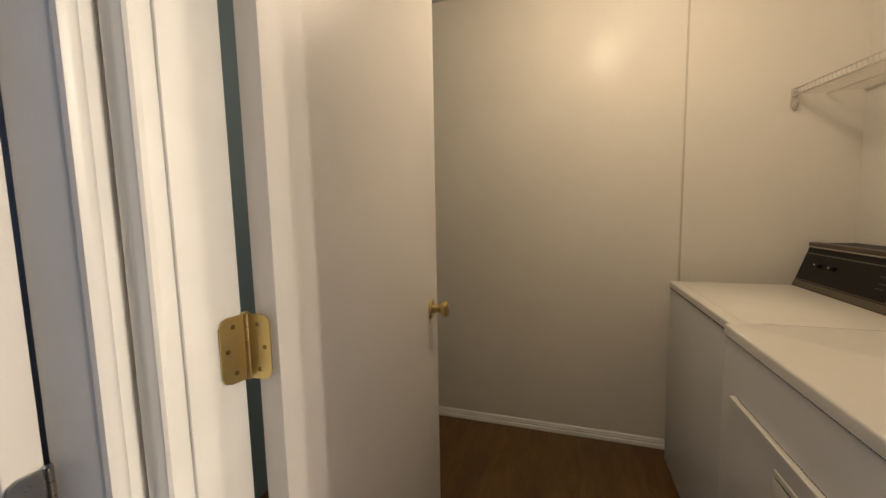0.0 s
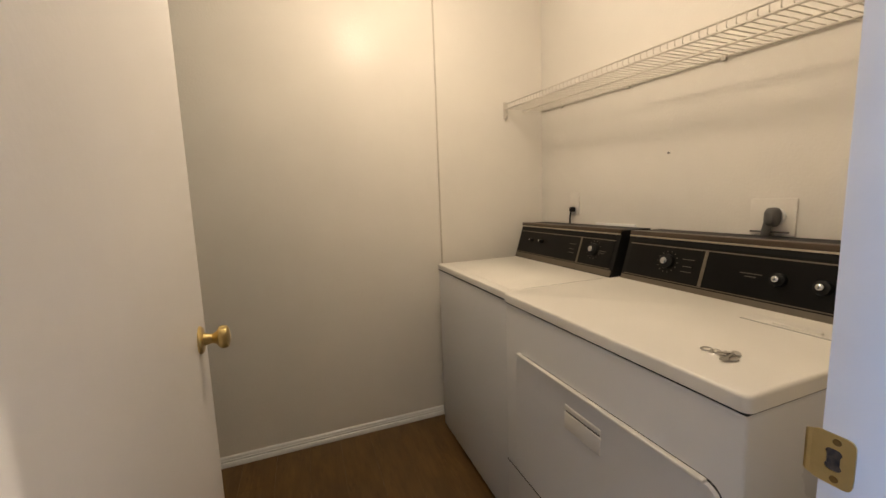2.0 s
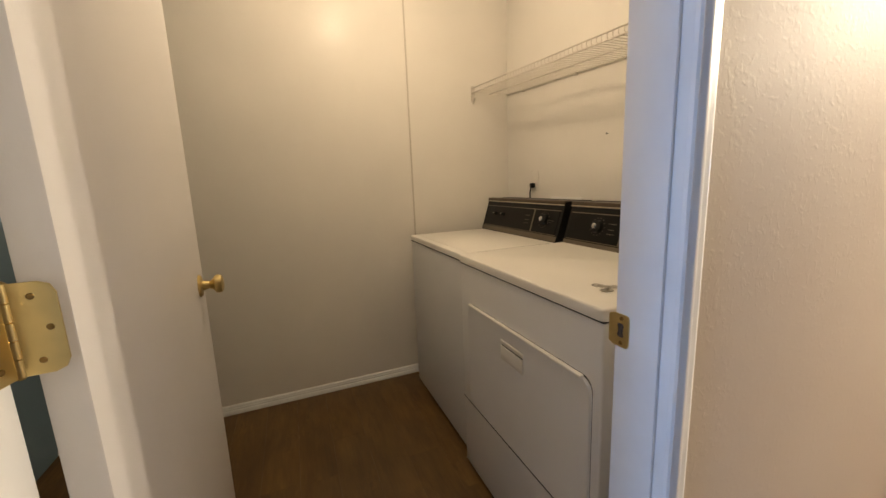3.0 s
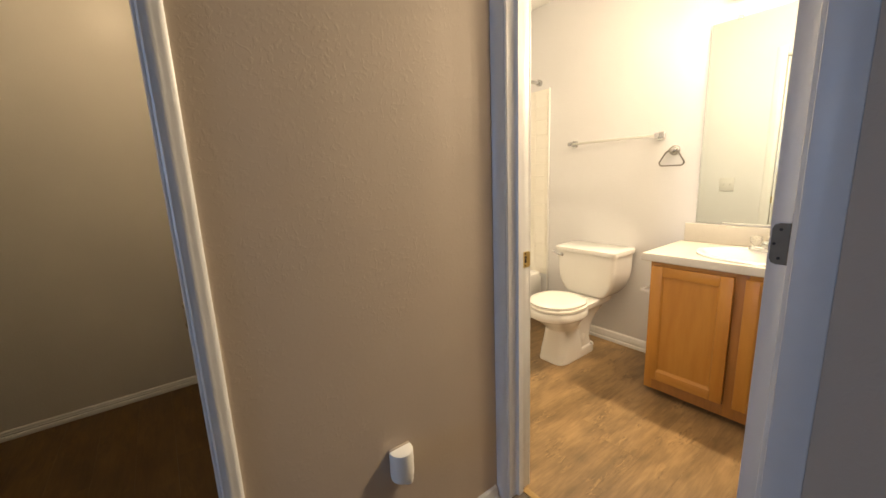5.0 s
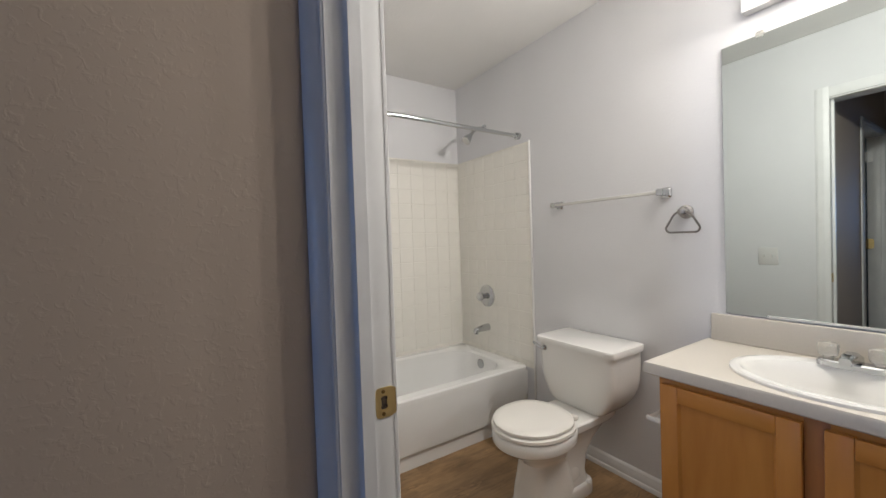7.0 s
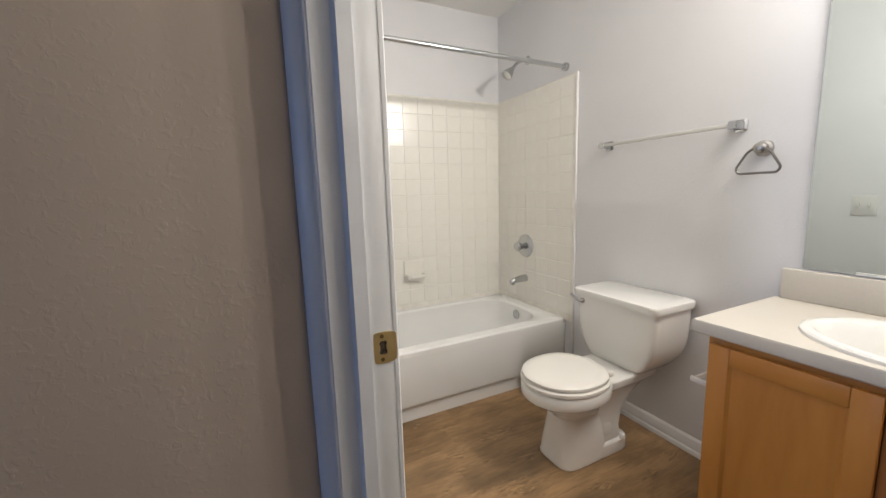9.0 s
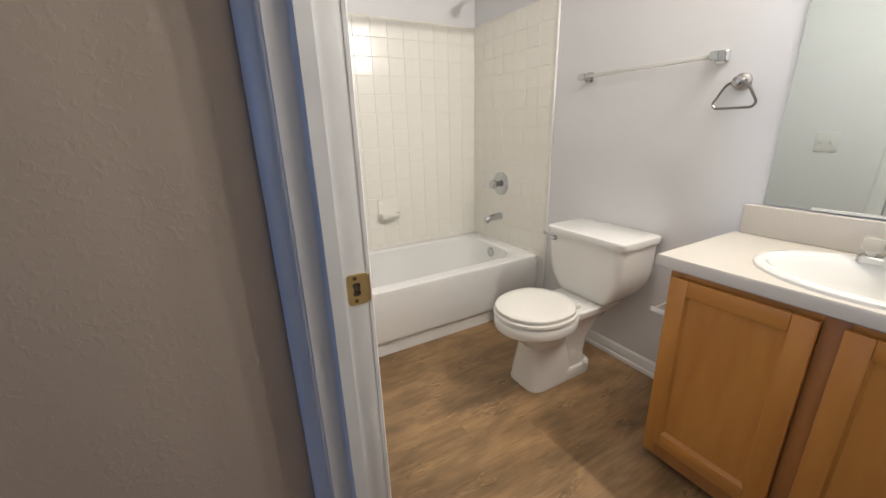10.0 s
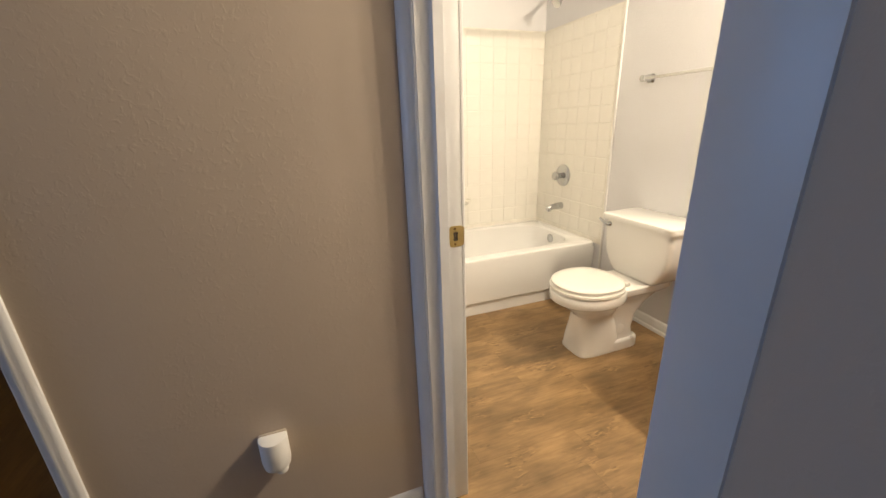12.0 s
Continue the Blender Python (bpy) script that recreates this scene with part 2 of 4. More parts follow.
M_BATTEN = mat("batten_paint", (0.56, 0.505, 0.43), 0.4, vary=0.04, scale=4)
M_GREY = mat("grey_rubber_slot_shade", (0.11, 0.105, 0.098), 0.55, vary=0.1, scale=30)
M_DARK = mat("dark_gap", (0.02, 0.018, 0.016), 0.8)
# bare wood darkened by the shade inside the latch hole
M_HOLE = mat("chipped_bare_wood_shaded", (0.085, 0.06, 0.04), 0.8, vary=0.6, scale=120, stain=.3)
M_KEY = mat("steel_keys", (0.45, 0.43, 0.40), 0.3, 1.0)
M_MIRROR = mat("mirror_silver", (0.57, 0.615, 0.60), 0.01, 1.0, vary=0.0)
M_MIRROR.node_tree.nodes["Principled BSDF"].inputs["Roughness"].default_value = 0.012
for l in list(M_MIRROR.node_tree.nodes["Principled BSDF"].inputs["Roughness"].links):
    M_MIRROR.node_tree.links.remove(l)
M_ACRYL = mat("clear_acrylic", (0.92, 0.90, 0.84), 0.08, vary=0.0)
M_ACRYL.node_tree.nodes["Principled BSDF"].inputs["Transmission Weight"].default_value = 0.75
M_ROD = mat("frosted_acrylic_rod", (0.74, 0.73, 0.69), 0.2, vary=0.02)
M_ROD.node_tree.nodes["Principled BSDF"].inputs["Transmission Weight"].default_value = 0.25
M_BULB = bpy.data.materials.new("lit_bulb_glass")
M_BULB.use_nodes = True
M_BULB.node_tree.nodes["Principled BSDF"].inputs["Emission Color"].default_value = (1.0, 0.88, 0.7, 1)
M_BULB.node_tree.nodes["Principled BSDF"].inputs["Emission Strength"].default_value = 6
M_GLOW = bpy.data.materials.new("daylit_blind")
M_GLOW.use_nodes = True
M_GLOW.node_tree.nodes["Principled BSDF"].inputs["Base Color"].default_value = (0.5, 0.7, 0.9, 1)
M_GLOW.node_tree.nodes["Principled BSDF"].inputs["Emission Color"].default_value = (0.10, 0.38, 1.0, 1)
M_GLOW.node_tree.nodes["Principled BSDF"].inputs["Emission Strength"].default_value = 1.0


# ---- mesh helpers ----
def box(bm, x0, x1, y0, y1, z0, z1, bevel=0.0, seg=2):
    r = bmesh.ops.create_cube(bm, size=1)
    for v in r["verts"]:
        v.co = Vector((x0 + (v.co.x + .5) * (x1 - x0), y0 + (v.co.y + .5) * (y1 - y0), z0 + (v.co.z + .5) * (z1 - z0)))
    if bevel:
        edges = list({e for v in r["verts"] for e in v.link_edges})
        bmesh.ops.bevel(bm, geom=edges, offset=bevel, segments=seg, affect="EDGES", profile=0.5)
    return bm


def loft(bm, rings, close=True, cap=True):
    """Skin through rings of equal point counts."""
    rows = [[bm.verts.new(p) for p in ring] for ring in rings]
    k = len(rows[0])
    for a, b in zip(rows, rows[1:]):
        for i in range(k if close else k - 1):
            bm.faces.new((a[i], a[(i + 1) % k], b[(i + 1) % k], b[i]))
    if cap:
        bm.faces.new(rows[0][::-1])
        bm.faces.new(rows[-1])
    return bm


def oval(cx, cy, z, ax, ay, n=32, power=2.0):
    """A ring round (cx, cy): ellipse at power 2, squarer above."""
    out = []
    for i in range(n):
        a = 2 * math.pi * i / n
        c, s = math.cos(a), math.sin(a)
        out.append(Vector((cx + ax * math.copysign(abs(c) ** (2 / power), c), cy + ay * math.copysign(abs(s) ** (2 / power), s), z)))
    return out


def lathe(bm, profile, axis, origin, n=28):
    """Turned shape: profile of (distance along axis, radius)."""
    axis = Vector(axis).normalized()
    u = axis.orthogonal().normalized()
    v = axis.cross(u)
    rings = []
    for d, r in profile:
        rings.append([Vector(origin) + axis * d + (u * math.cos(2 * math.pi * i / n) + v * math.sin(2 * math.pi * i / n)) * max(r, 1e-4) for i in range(n)])
    return loft(bm, rings)


def tube(bm, pts, r, n=10, closed=False):
    """Round rod along points."""
    pts = [Vector(p) for p in pts]
    rings, u = [], None
    k = len(pts)
    for i, p in enumerate(pts):
        a = pts[i - 1] if (i or closed) else p
        b = pts[(i + 1) % k] if (i < k - 1 or closed) else p
        d = (b - a).normalized()
        u = d.orthogonal().normalized() if u is None else (u - d * u.dot(d)).normalized()
        v = d.cross(u)
        rings.append([p + (u * math.cos(2 * math.pi * j / n) + v * math.sin(2 * math.pi * j / n)) * r for j in range(n)])
    if closed:
        return loft(bm, rings + [rings[0]], cap=False)
    return loft(bm, rings)


def finish(bm, name, smooth):
    bmesh.ops.recalc_face_normals(bm, faces=bm.faces[:])
    me = bpy.data.meshes.new(name)
    bm.to_mesh(me)
    bm.free()
    if smooth:
        for p in me.polygons:
            p.use_smooth = max(abs(k) for k in p.normal) < 0.9999   # level faces stay flat between rounded edges
        me.set_sharp_from_angle(angle=radians(35))
    return me


def part(name, bm, material, parent=None, label="", smooth=True, category="", kind="", group=""):
    """Links a bmesh as one mesh object, under a thing or a part if one is given."""
    ob = new(name, finish(bm, name, smooth))
    ob.data.materials.append(material)
    if parent:
        ob.parent = parent
        ob.matrix_parent_inverse = parent.matrix_world.inverted()
    return tagged(ob, label, category, group, kind)


def thing(name, base, label, category, group="", kind=""):
    ob = new(name)
    ob.location = base
    ob.empty_display_size = 0.05
    bpy.context.view_layer.update()
    return tagged(ob, label, category, group, kind)


B = bmesh.new


def slab(name, boxes, material, label, kind="structure", bevel=0.0, category=""):
    bm = B()
    for b in boxes:
        box(bm, *b, bevel)
    return part(name, bm, material, None, label, smooth=bevel > 0, kind=kind, category=category)


# ---- large structure ----
H = 2.44
DT = 2.03          # head of the door openings
XB0, XB1 = -0.045, 0.085      # wall between hall or laundry and bathroom
YA0, YA1 = -0.04, 0.055        # wall between hall and laundry
XW, YT = 1.56, 1.74           # bathroom's mirror wall and tub wall
YL = 1.80                     # laundry's far wall
XL = -2.55                    # laundry's side wall, behind the open door
LX0, LX1 = -1.672, -0.910     # laundry opening
BY0, BY1 = -0.79, -0.076     # bathroom opening
XC0, XC1 = -1.82, -1.72       # wall between hall and bedroom
CY0, CY1 = -0.98, -0.078      # bedroom opening

slab("floor_hall", [(XC0, XB0 + 0.1, -2.4, YA0 + 0.03, -0.05, 0)], M_CARPET, "worn brown-grey hall carpet")
slab("floor_bedroom", [(-4.7, XC0, -2.4, YA1, -0.05, 0), (-4.7, XL - .1, YA1, 1.2, -0.05, 0)], M_CARPET, "dim bedroom carpet")
slab("floor_laundry", [(XC1, XB0, YA0 + 0.03, YA1, -0.05, -0.005), (XL - .1, XB0, YA1, YL + 0.1, -0.05, -0.005)], M_DARK, "dark underlay below the laundry planks")
slab("floor_bathroom", [(XB0 + 0.1, XW + 0.1, -1.15, YT + 0.1, -0.05, -0.005)], M_DARK, "underlay below the bathroom planks")
slab("ceiling_hall", [(XC0, XB0, -2.4, YA0, H, H + 0.1)], M_CEIL, "white textured hall ceiling")
slab("ceiling_laundry", [(XL - .1, XB0, YA1, YL + 0.1, H, H + 0.1)], M_CEIL, "white laundry ceiling")
slab("ceiling_bathroom", [(XB1, XW + 0.1, -1.15, YT + 0.1, H, H + 0.1)], M_CEIL, "white textured bathroom ceiling")
slab("ceiling_bedroom", [(-4.7, XC0, -2.4, YA1, H, H + 0.1), (-4.7, XL - .1, YA1, 1.2, H, H + 0.1)], M_CEIL, "dim bedroom ceiling")

slab("wall_laundry_front", [(XC1, LX0, YA0, YA1 - 0.004, 0, H), (LX1, XB0, YA0, YA1 - 0.004, 0, H), (LX0, LX1, YA0, YA1 - 0.004, DT, H)],
     M_TAN, "tan textured hall wall beside the laundry door")
slab("wall_laundry_front_inner", [(XL, LX0, YA1 - 0.004, YA1, 0, H), (LX1, XB0, YA1 - 0.004, YA1, 0, H), (LX0, LX1, YA1 - 0.004, YA1, DT, H)],
     M_LAUN, "off-white panelled laundry wall around the door")
slab("wall_bath_door_hall", [(XB0, XB0 + 0.005, -2.4, BY0, 0, H), (XB0, XB0 + 0.005, BY0, YA0, DT, H)],
     M_TAN, "tan textured hall wall around the bathroom door")
slab("wall_bath_door", [(XB0 + 0.005, XB1, -1.15, BY0, 0, H), (XB0 + 0.005, XB1, YA0, YT, 0, H), (XB0 + 0.0868, XB1, BY1 + .01, YA0, 0, DT), (XB0 + 0.005, XB1, BY0, YA0, DT, H)],
     M_BATH, "white textured bathroom wall around the door")
slab("wall_laundry_right", [(XB0 - 0.001, XB0 + 0.004, YA1, YL, 0, H)], M_LAUN, "off-white panelled laundry wall behind the machines")
slab("wall_laundry_far", [(XL - .1, XB0 + 0.05, YL, YL + 0.1, 0, H)], M_LAUN, "off-white textured laundry end wall")
slab("wall_laundry_left", [(XL - .1, XL, YA1 - 0.004, YL, 0, H)], M_SLATE, "slate-blue laundry side wall behind the door")
slab("wall_bath_mirror", [(XW, XW + 0.1, -1.15, YT + 0.1, 0, H)], M_BATH, "white textured bathroom wall behind toilet and vanity")
slab("wall_bath_tub", [(XB1, XW, YT, YT + 0.1, 0, H)], M_BATH, "white wall above the tub tiles")
slab("wall_bath_end", [(XB1, XW, -1.15, -1.05, 0, H)], M_BATH, "white bathroom end wall behind the open door")
slab("wall_bedroom", [(XC0, XC1, -2.4, CY0, 0, H), (XC0, XC1, CY1, YA1, 0, H), (XC0, XC1, CY0, CY1, DT, H)], M_TAN, "tan hall wall around the bedroom door")
slab("wall_hall_end", [(XC0, XB0, -2.5, -2.4, 0, H)], M_TAN, "tan wall closing the hall")
slab("wall_bedroom_side", [(-4.7, XL - .1, 1.2, 1.3, 0, H), (XL - .1, XC0, YA1 - .06, YA1 - .004, 0, H), (XL - .14, XL - .1, YA1 - .06, 1.2, 0, H), (-4.7, XC0, -2.5, -2.4, 0, H)], M_TAN, "dim bedroom side walls")
WY0, WY1, WZ0, WZ1 = -0.92, 0.0, 1.03, 1.98
slab("wall_bedroom_window", [(-4.8, -4.7, -2.5, WY0, 0, H), (-4.8, -4.7, WY1, 1.3, 0, H), (-4.8, -4.7, WY0, WY1, 0, WZ0), (-4.8, -4.7, WY0, WY1, WZ1, H)],
     M_TAN, "dim bedroom wall around the window")



# ---- window of the bedroom ----
win = thing("window_1", (-4.7, (WY0 + WY1) / 2, WZ0), "white-framed bedroom window with closed daylit blinds", "window", kind="structure")
bm = B()
for b in ((-4.74, -4.69, WY0, WY0 + .05, WZ0, WZ1), (-4.74, -4.69, WY1 - .05, WY1, WZ0, WZ1), (-4.74, -4.69, WY0 + .05, WY1 - .05, WZ0, WZ0 + .05), (-4.74, -4.69, WY0 + .05, WY1 - .05, WZ1 - .05, WZ1)):
    box(bm, *b)
part("window_frame", bm, M_TRIM, win)
slat = None
for i in range(22):
    z = WZ0 + .06 + i * .0375
    if slat is None:
        slat = part("slat", box(B(), -4.725, -4.72, WY0 + .055, WY1 - .055, z, z + .034), M_GLOW, win, "blue daylit blind slat", smooth=False)
        first = z
    else:
        o = new("slat", slat.data)
        o.parent, o.matrix_parent_inverse = win, slat.matrix_parent_inverse
        o.location = (0, 0, z - first)


# ---- casings, jambs, baseboards ----
def casing_profile(bm, axis, pos, a0, a1, z0, z1, out, depth=0.012):
    """Upright fluted moulding on a wall: across from a0 (opening side) to a1, standing proud by depth towards out."""
    w = a1 - a0
    prof = [(0, 0), (0, .55), (.08, .8), (.2, .8), (.3, 1.0), (.52, 1.0), (.62, .88), (.74, .95), (.9, .78), (1, .5), (1, 0)]
    rings = []
    for z in (z0, z1):
        ring = []
        for u, d in prof:
            p = pos + out * depth * d
            ring.append(Vector((p, a0 + w * u, z)) if axis == "x" else Vector((a0 + w * u, p, z)))
        rings.append(ring)
    return loft(bm, rings)


def head_casing(bm, axis, pos, a0, a1, z, w, out, depth=0.012):
    if axis == "x":
        return box(bm, min(pos, pos + out * depth), max(pos, pos + out * depth), a0, a1, z, z + w, 0.003)
    return box(bm, a0, a1, min(pos, pos + out * depth), max(pos, pos + out * depth), z, z + w, 0.003)


CW = 0.038
# laundry doorway
fr = thing("door_frame_laundry", (LX0, YA0, 0), "white-painted laundry door frame with fluted casing", "door frame", kind="structure")
part("casing", casing_profile(B(), "y", YA0, LX0 + .004, LX0 - CW, 0, DT + CW, -1), M_TRIM, fr)
part("casing", casing_profile(B(), "y", YA0, LX1 - .004, LX1 + CW, 0, DT + CW, -1), M_TRIM, fr)
part("casing", head_casing(B(), "y", YA0, LX0 + .004, LX1 - .004, DT - .004, CW, -1), M_TRIM, fr)
bm = B()
box(bm, LX0 - .01, LX0 + .002, YA0 - .004, YA1 + .004, 0, DT, .002)
part("jamb", bm, M_TRIM, fr)
part("jamb", box(B(), LX1 - .002, LX1 + .01, YA0 - .004, YA1 + .004, 0, DT, .002), M_TRIM, fr)
part("jamb", box(B(), LX0 + .002, LX1 - .002, YA0 - .004, YA1 + .004, DT - .012, DT, .002), M_TRIM, fr)
part("stop", box(B(), LX0 + .002, LX0 + .008, YA0 + .018, YA1 + .004, 0, DT - .012, .002), M_TRIM, fr)
part("stop", box(B(), LX1 - .009, LX1 - .002, YA0 + .018, YA1 + .004, 0, DT - .012, .002), M_TRIM, fr)
# bathroom doorway
fr2 = thing("door_frame_bathroom", (XB0, BY1, 0), "white-painted bathroom door frame with narrow casing", "door frame", kind="structure")
cas = [(XB0 - .008, YA0 - .001), (XB0 - .0075, YA0 - .006), (XB0 - .004, YA0 - .014), (XB0 + .003, YA0 - .022), (XB0 + .012, YA0 - .029), (XB0 + .017, YA0 - .0315), (XB0 + .0175, YA0 - .0355), (XB0 + .0195, YA0 - .037), (XB0 + .022, BY1 - .001), (XB0 + .024, BY1 - .003), (XB0 + .055, BY1 - .003), (XB0 + .058, BY1 - .0045), (XB0 + .0605, BY1 - .009), (XB0 + .0625, BY1 - .0145), (XB0 + .086, BY1 - .0147), (XB0 + .0868, BY1 - .003), (XB0 + .0868, YA0 - .001)]
part("casing", loft(B(), [[Vector((x, y, z)) for x, y in cas] for z in (0, DT + CW)]), M_TRIM, fr2)
cas = [(XB0, BY0 - .055), (XB0 - .002, BY0 - .054), (XB0 - .0075, BY0 - .032), (XB0 - .009, BY0 - .015), (XB0 - .008, BY0 + .001), (XB0, BY0 + .003)]
part("casing", loft(B(), [[Vector((x, y, z)) for x, y in cas] for z in (0, DT + CW)]), M_TRIM, fr2)
part("casing", head_casing(B(), "x", XB0, BY0 + .004, BY1 - .004, DT - .004, CW, -1), M_TRIM, fr2)
part("jamb", box(B(), XB0 + .0868, XB1 + .002, BY1 - .003, BY1 + .01, 0, DT, .002, 2), M_TRIM, fr2)
part("jamb", box(B(), XB0 - .004, XB1 + .002, BY0 - .01, BY0 + .002, 0, DT, .002), M_TRIM, fr2)
part("stop", box(B(), XB0 + .095, XB1 + .002, BY0 + .002, BY0 + .0265, 0, DT - .012, .003, 2), M_TRIM, fr2)
part("jamb", box(B(), XB0 - .004, XB1 + .002, BY0 + .002, BY1 - .003, DT - .012, DT, .002), M_TRIM, fr2)
part("casing", casing_profile(B(), "x", XB1, BY1 - .004, BY1 + .06, 0, DT + .06, 1), M_TRIM, fr2)
part("casing", casing_profile(B(), "x", XB1, BY0 + .004, BY0 - .06, 0, DT + .06, 1), M_TRIM, fr2)
part("casing", head_casing(B(), "x", XB1, BY0 + .004, BY1 - .004, DT - .004, .06, 1), M_TRIM, fr2)
# bedroom doorway
fr3 = thing("door_frame_bedroom", (XC1, CY1, 0), "white-painted bedroom door frame beside the corner", "door frame", kind="structure")
cas = [(XC1, CY1 - .004), (XC1 + .008, CY1 - .003), (XC1 + .011, CY1 + .003), (XC1 + .011, CY1 + .009), (XC1 + .008, CY1 + .014), (XC1 + .004, CY1 + .017), (XC1 + .003, YA0 - .0005), (XC1, YA0 - .0005)]
part("casing", loft(B(), [[Vector((x, y, z)) for x, y in cas] for z in (0, DT + CW)]), M_TRIM, fr3)
part("casing", casing_profile(B(), "x", XC1, CY0 + .004, CY0 - .055, 0, DT + CW, 1), M_TRIM, fr3)
part("casing", head_casing(B(), "x", XC1, CY0 + .004, CY1 - .004, DT - .004, CW, 1), M_TRIM, fr3)
part("jamb", box(B(), XC0 - .002, XC1 + .004, CY1 - .002, CY1 + .01, 0, DT, .002), M_TRIM, fr3)
part("jamb", box(B(), XC0 - .002, XC1 + .004, CY0 - .01, CY0 + .002, 0, DT, .002), M_TRIM, fr3)


def baseboard(name, axis, pos, a0, a1, out, label, h=0.075, t=0.012):
    """Ogee baseboard along a wall with a quarter-round shoe."""
    prof = [(0, 0), (t + .008, 0), (t + .008, .012), (t + .004, .02), (t, .022), (t, h * .62), (t * .75, h * .7), (t * .75, h * .8), (t * .4, h * .93), (0, h)]
    rings = []
    for a in (a0, a1):
        rings.append([Vector((pos + out * d, a, z)) if axis == "x" else Vector((a, pos + out * d, z)) for d, z in prof])
    return part(name, loft(B(), rings), M_TRIM, None, label, kind="structure")


baseboard("baseboard_laundry", "y", YL, XL, XB0 - .004, -1, "white moulded laundry baseboard", 0.048)
baseboard("baseboard_hall", "y", YA0, LX1 + CW + .002, XB0 - .014, -1, "white moulded hall baseboard", 0.06)
baseboard("baseboard_bath", "x", XW, -.06, 1.0, -1, "white moulded baseboard behind the toilet", 0.075)
part("batten_strip", box(B(), -.717, -.708, YL - .006, YL, .06, H, .002), M_BATTEN, None, "narrow off-white batten covering a panel joint", kind="structure")
part("threshold_strip", box(B(), XB0 + .085, XB0 + .112, BY0 + .004, BY1 - .012, -.004, .007, .003), wood("oak_threshold", (.5, .33, .15), (.4, .25, .1), (5, .6, 5)), None, "thin wooden threshold strip between carpet and vinyl", kind="structure")
part("threshold_strip_laundry", box(B(), LX0 + .004, LX1 - .004, YA0 + .02, YA0 + .05, -.004, .006, .002), M_ALU, None, "thin metal carpet strip at the laundry door", kind="structure")


# ---- hardware ----
def knob(parent, origin, axis, material, label):
    k = part("knob", lathe(B(), [(0, .031), (.004, .031), (.008, .027), (.010, .014), (.026, .0105), (.034, .015), (.04, .024), (.047, .0265), (.056, .024), (.06, .014), (.0605, .001)], axis, origin), material, parent, label)
    return k


def hinge(parent, pin, leaf_a, leaf_b, material, label, wide=.038):
    """Butt hinge: pin position, two leaf directions; 89 mm high with rounded leaf corners."""
    h = part("hinge", lathe(B(), [(-.047, .003), (-.0445, .006), (-.0275, .006), (-.0268, .0048), (-.0261, .006), (-.0095, .006), (-.0088, .0048), (-.0081, .006), (.0081, .006), (.0088, .0048), (.0095, .006), (.0261, .006), (.0268, .0048), (.0275, .006), (.0445, .006), (.047, .003)], (0, 0, 1), pin, 12), material, parent, label)
    for d, nrm in [lf for lf in (leaf_a, leaf_b) if lf]:
        d, nrm = Vector(d), Vector(nrm)
        r = .012
        pts = [(0, .0445), (wide - r, .0445), (wide - r * .3, .0445 - r * .3), (wide, .0445 - r), (wide, -.0445 + r), (wide - r * .3, -.0445 + r * .3), (wide - r, -.0445), (0, -.0445)]
        base = Vector(pin)
        rings = [[base + d * u + Vector((0, 0, z)) + nrm * k for u, z in pts] for k in (0, .0022)]
        lf = part("leaf", loft(B(), rings), material, h, smooth=False)
        for u, z in ((.02, .031), (.029, .0), (.019, -.031)):
            part("screw", lathe(B(), [(.002, .0034), (.0030, .0028), (.0032, .001)], nrm, base + d * u + Vector((0, 0, z)), 10), M_SCREW if material is M_BRASS else M_DARK if material is M_DULL else material, h)
    return h


def strike(parent, centre, along, nrm, label):
    """Latch strike plate with its opening and two screws."""
    c, a, n_ = Vector(centre), Vector(along), Vector(nrm)
    up = Vector((0, 0, 1))
    bm = B()
    outer, inner = [], []
    for i in range(24):
        t = 2 * math.pi * (i + .5) / 24
        u, z = math.cos(t), math.sin(t)
        outer.append((.0005 + .0185 * math.copysign(abs(u) ** .3, u), .0285 * math.copysign(abs(z) ** .3, z)))
        inner.append((-.001 + .0075 * math.copysign(abs(u) ** .6, u) * (1 - .25 * (abs(z) < .3)), .0125 * math.copysign(abs(z) ** .5, z)))
    lo = [[bm.verts.new(c + a * u + up * z + n_ * k) for u, z in ring] for k in (0, .002) for ring in (outer, inner)]
    for i in range(24):
        j = (i + 1) % 24
        bm.faces.new((lo[2][i], lo[2][j], lo[3][j], lo[3][i]))
        bm.faces.new((lo[0][i], lo[0][j], lo[2][j], lo[2][i]))
        bm.faces.new((lo[1][i], lo[1][j], lo[3][j], lo[3][i]))
    lip = [(.017, .0022), (.021, .0024), (.0235, .0012), (.0245, -.002), (.0225, -.002), (.0215, 0), (.017, .0004)]
    loft(bm, [[c + a * u + up * z * (1 - max(0, u - .019) * 30) + n_ * k for u, k in lip] for z in (-.0265, .0265)])
    p = part("strike_plate", bm, M_BRASS, parent, label, smooth=False)
    # flat face; the hole's inner shade is in its colour
    hole = B()
    vs = [hole.verts.new(c + a * u + up * z + n_ * .0006) for u, z in inner]
    hole.faces.new(vs)
    part("latch_hole", hole, M_HOLE, p, "bare wood in the latch opening, coloured as in shade", smooth=False)
    for z in (.021, -.021):
        part("screw", lathe(B(), [(.0015, .004), (.003, .0035), (.0032, .001)], n_, c + up * z - a * .003, 10), M_SCREW, p)
    return p


strike(fr, (LX1 - .009, .048, .949), (0, 1, 0), (-1, 0, 0), "brass strike plate")
strike(fr2, (.066, BY1 - .003, .929), (1, 0, 0), (0, -1, 0), "brass strike plate")

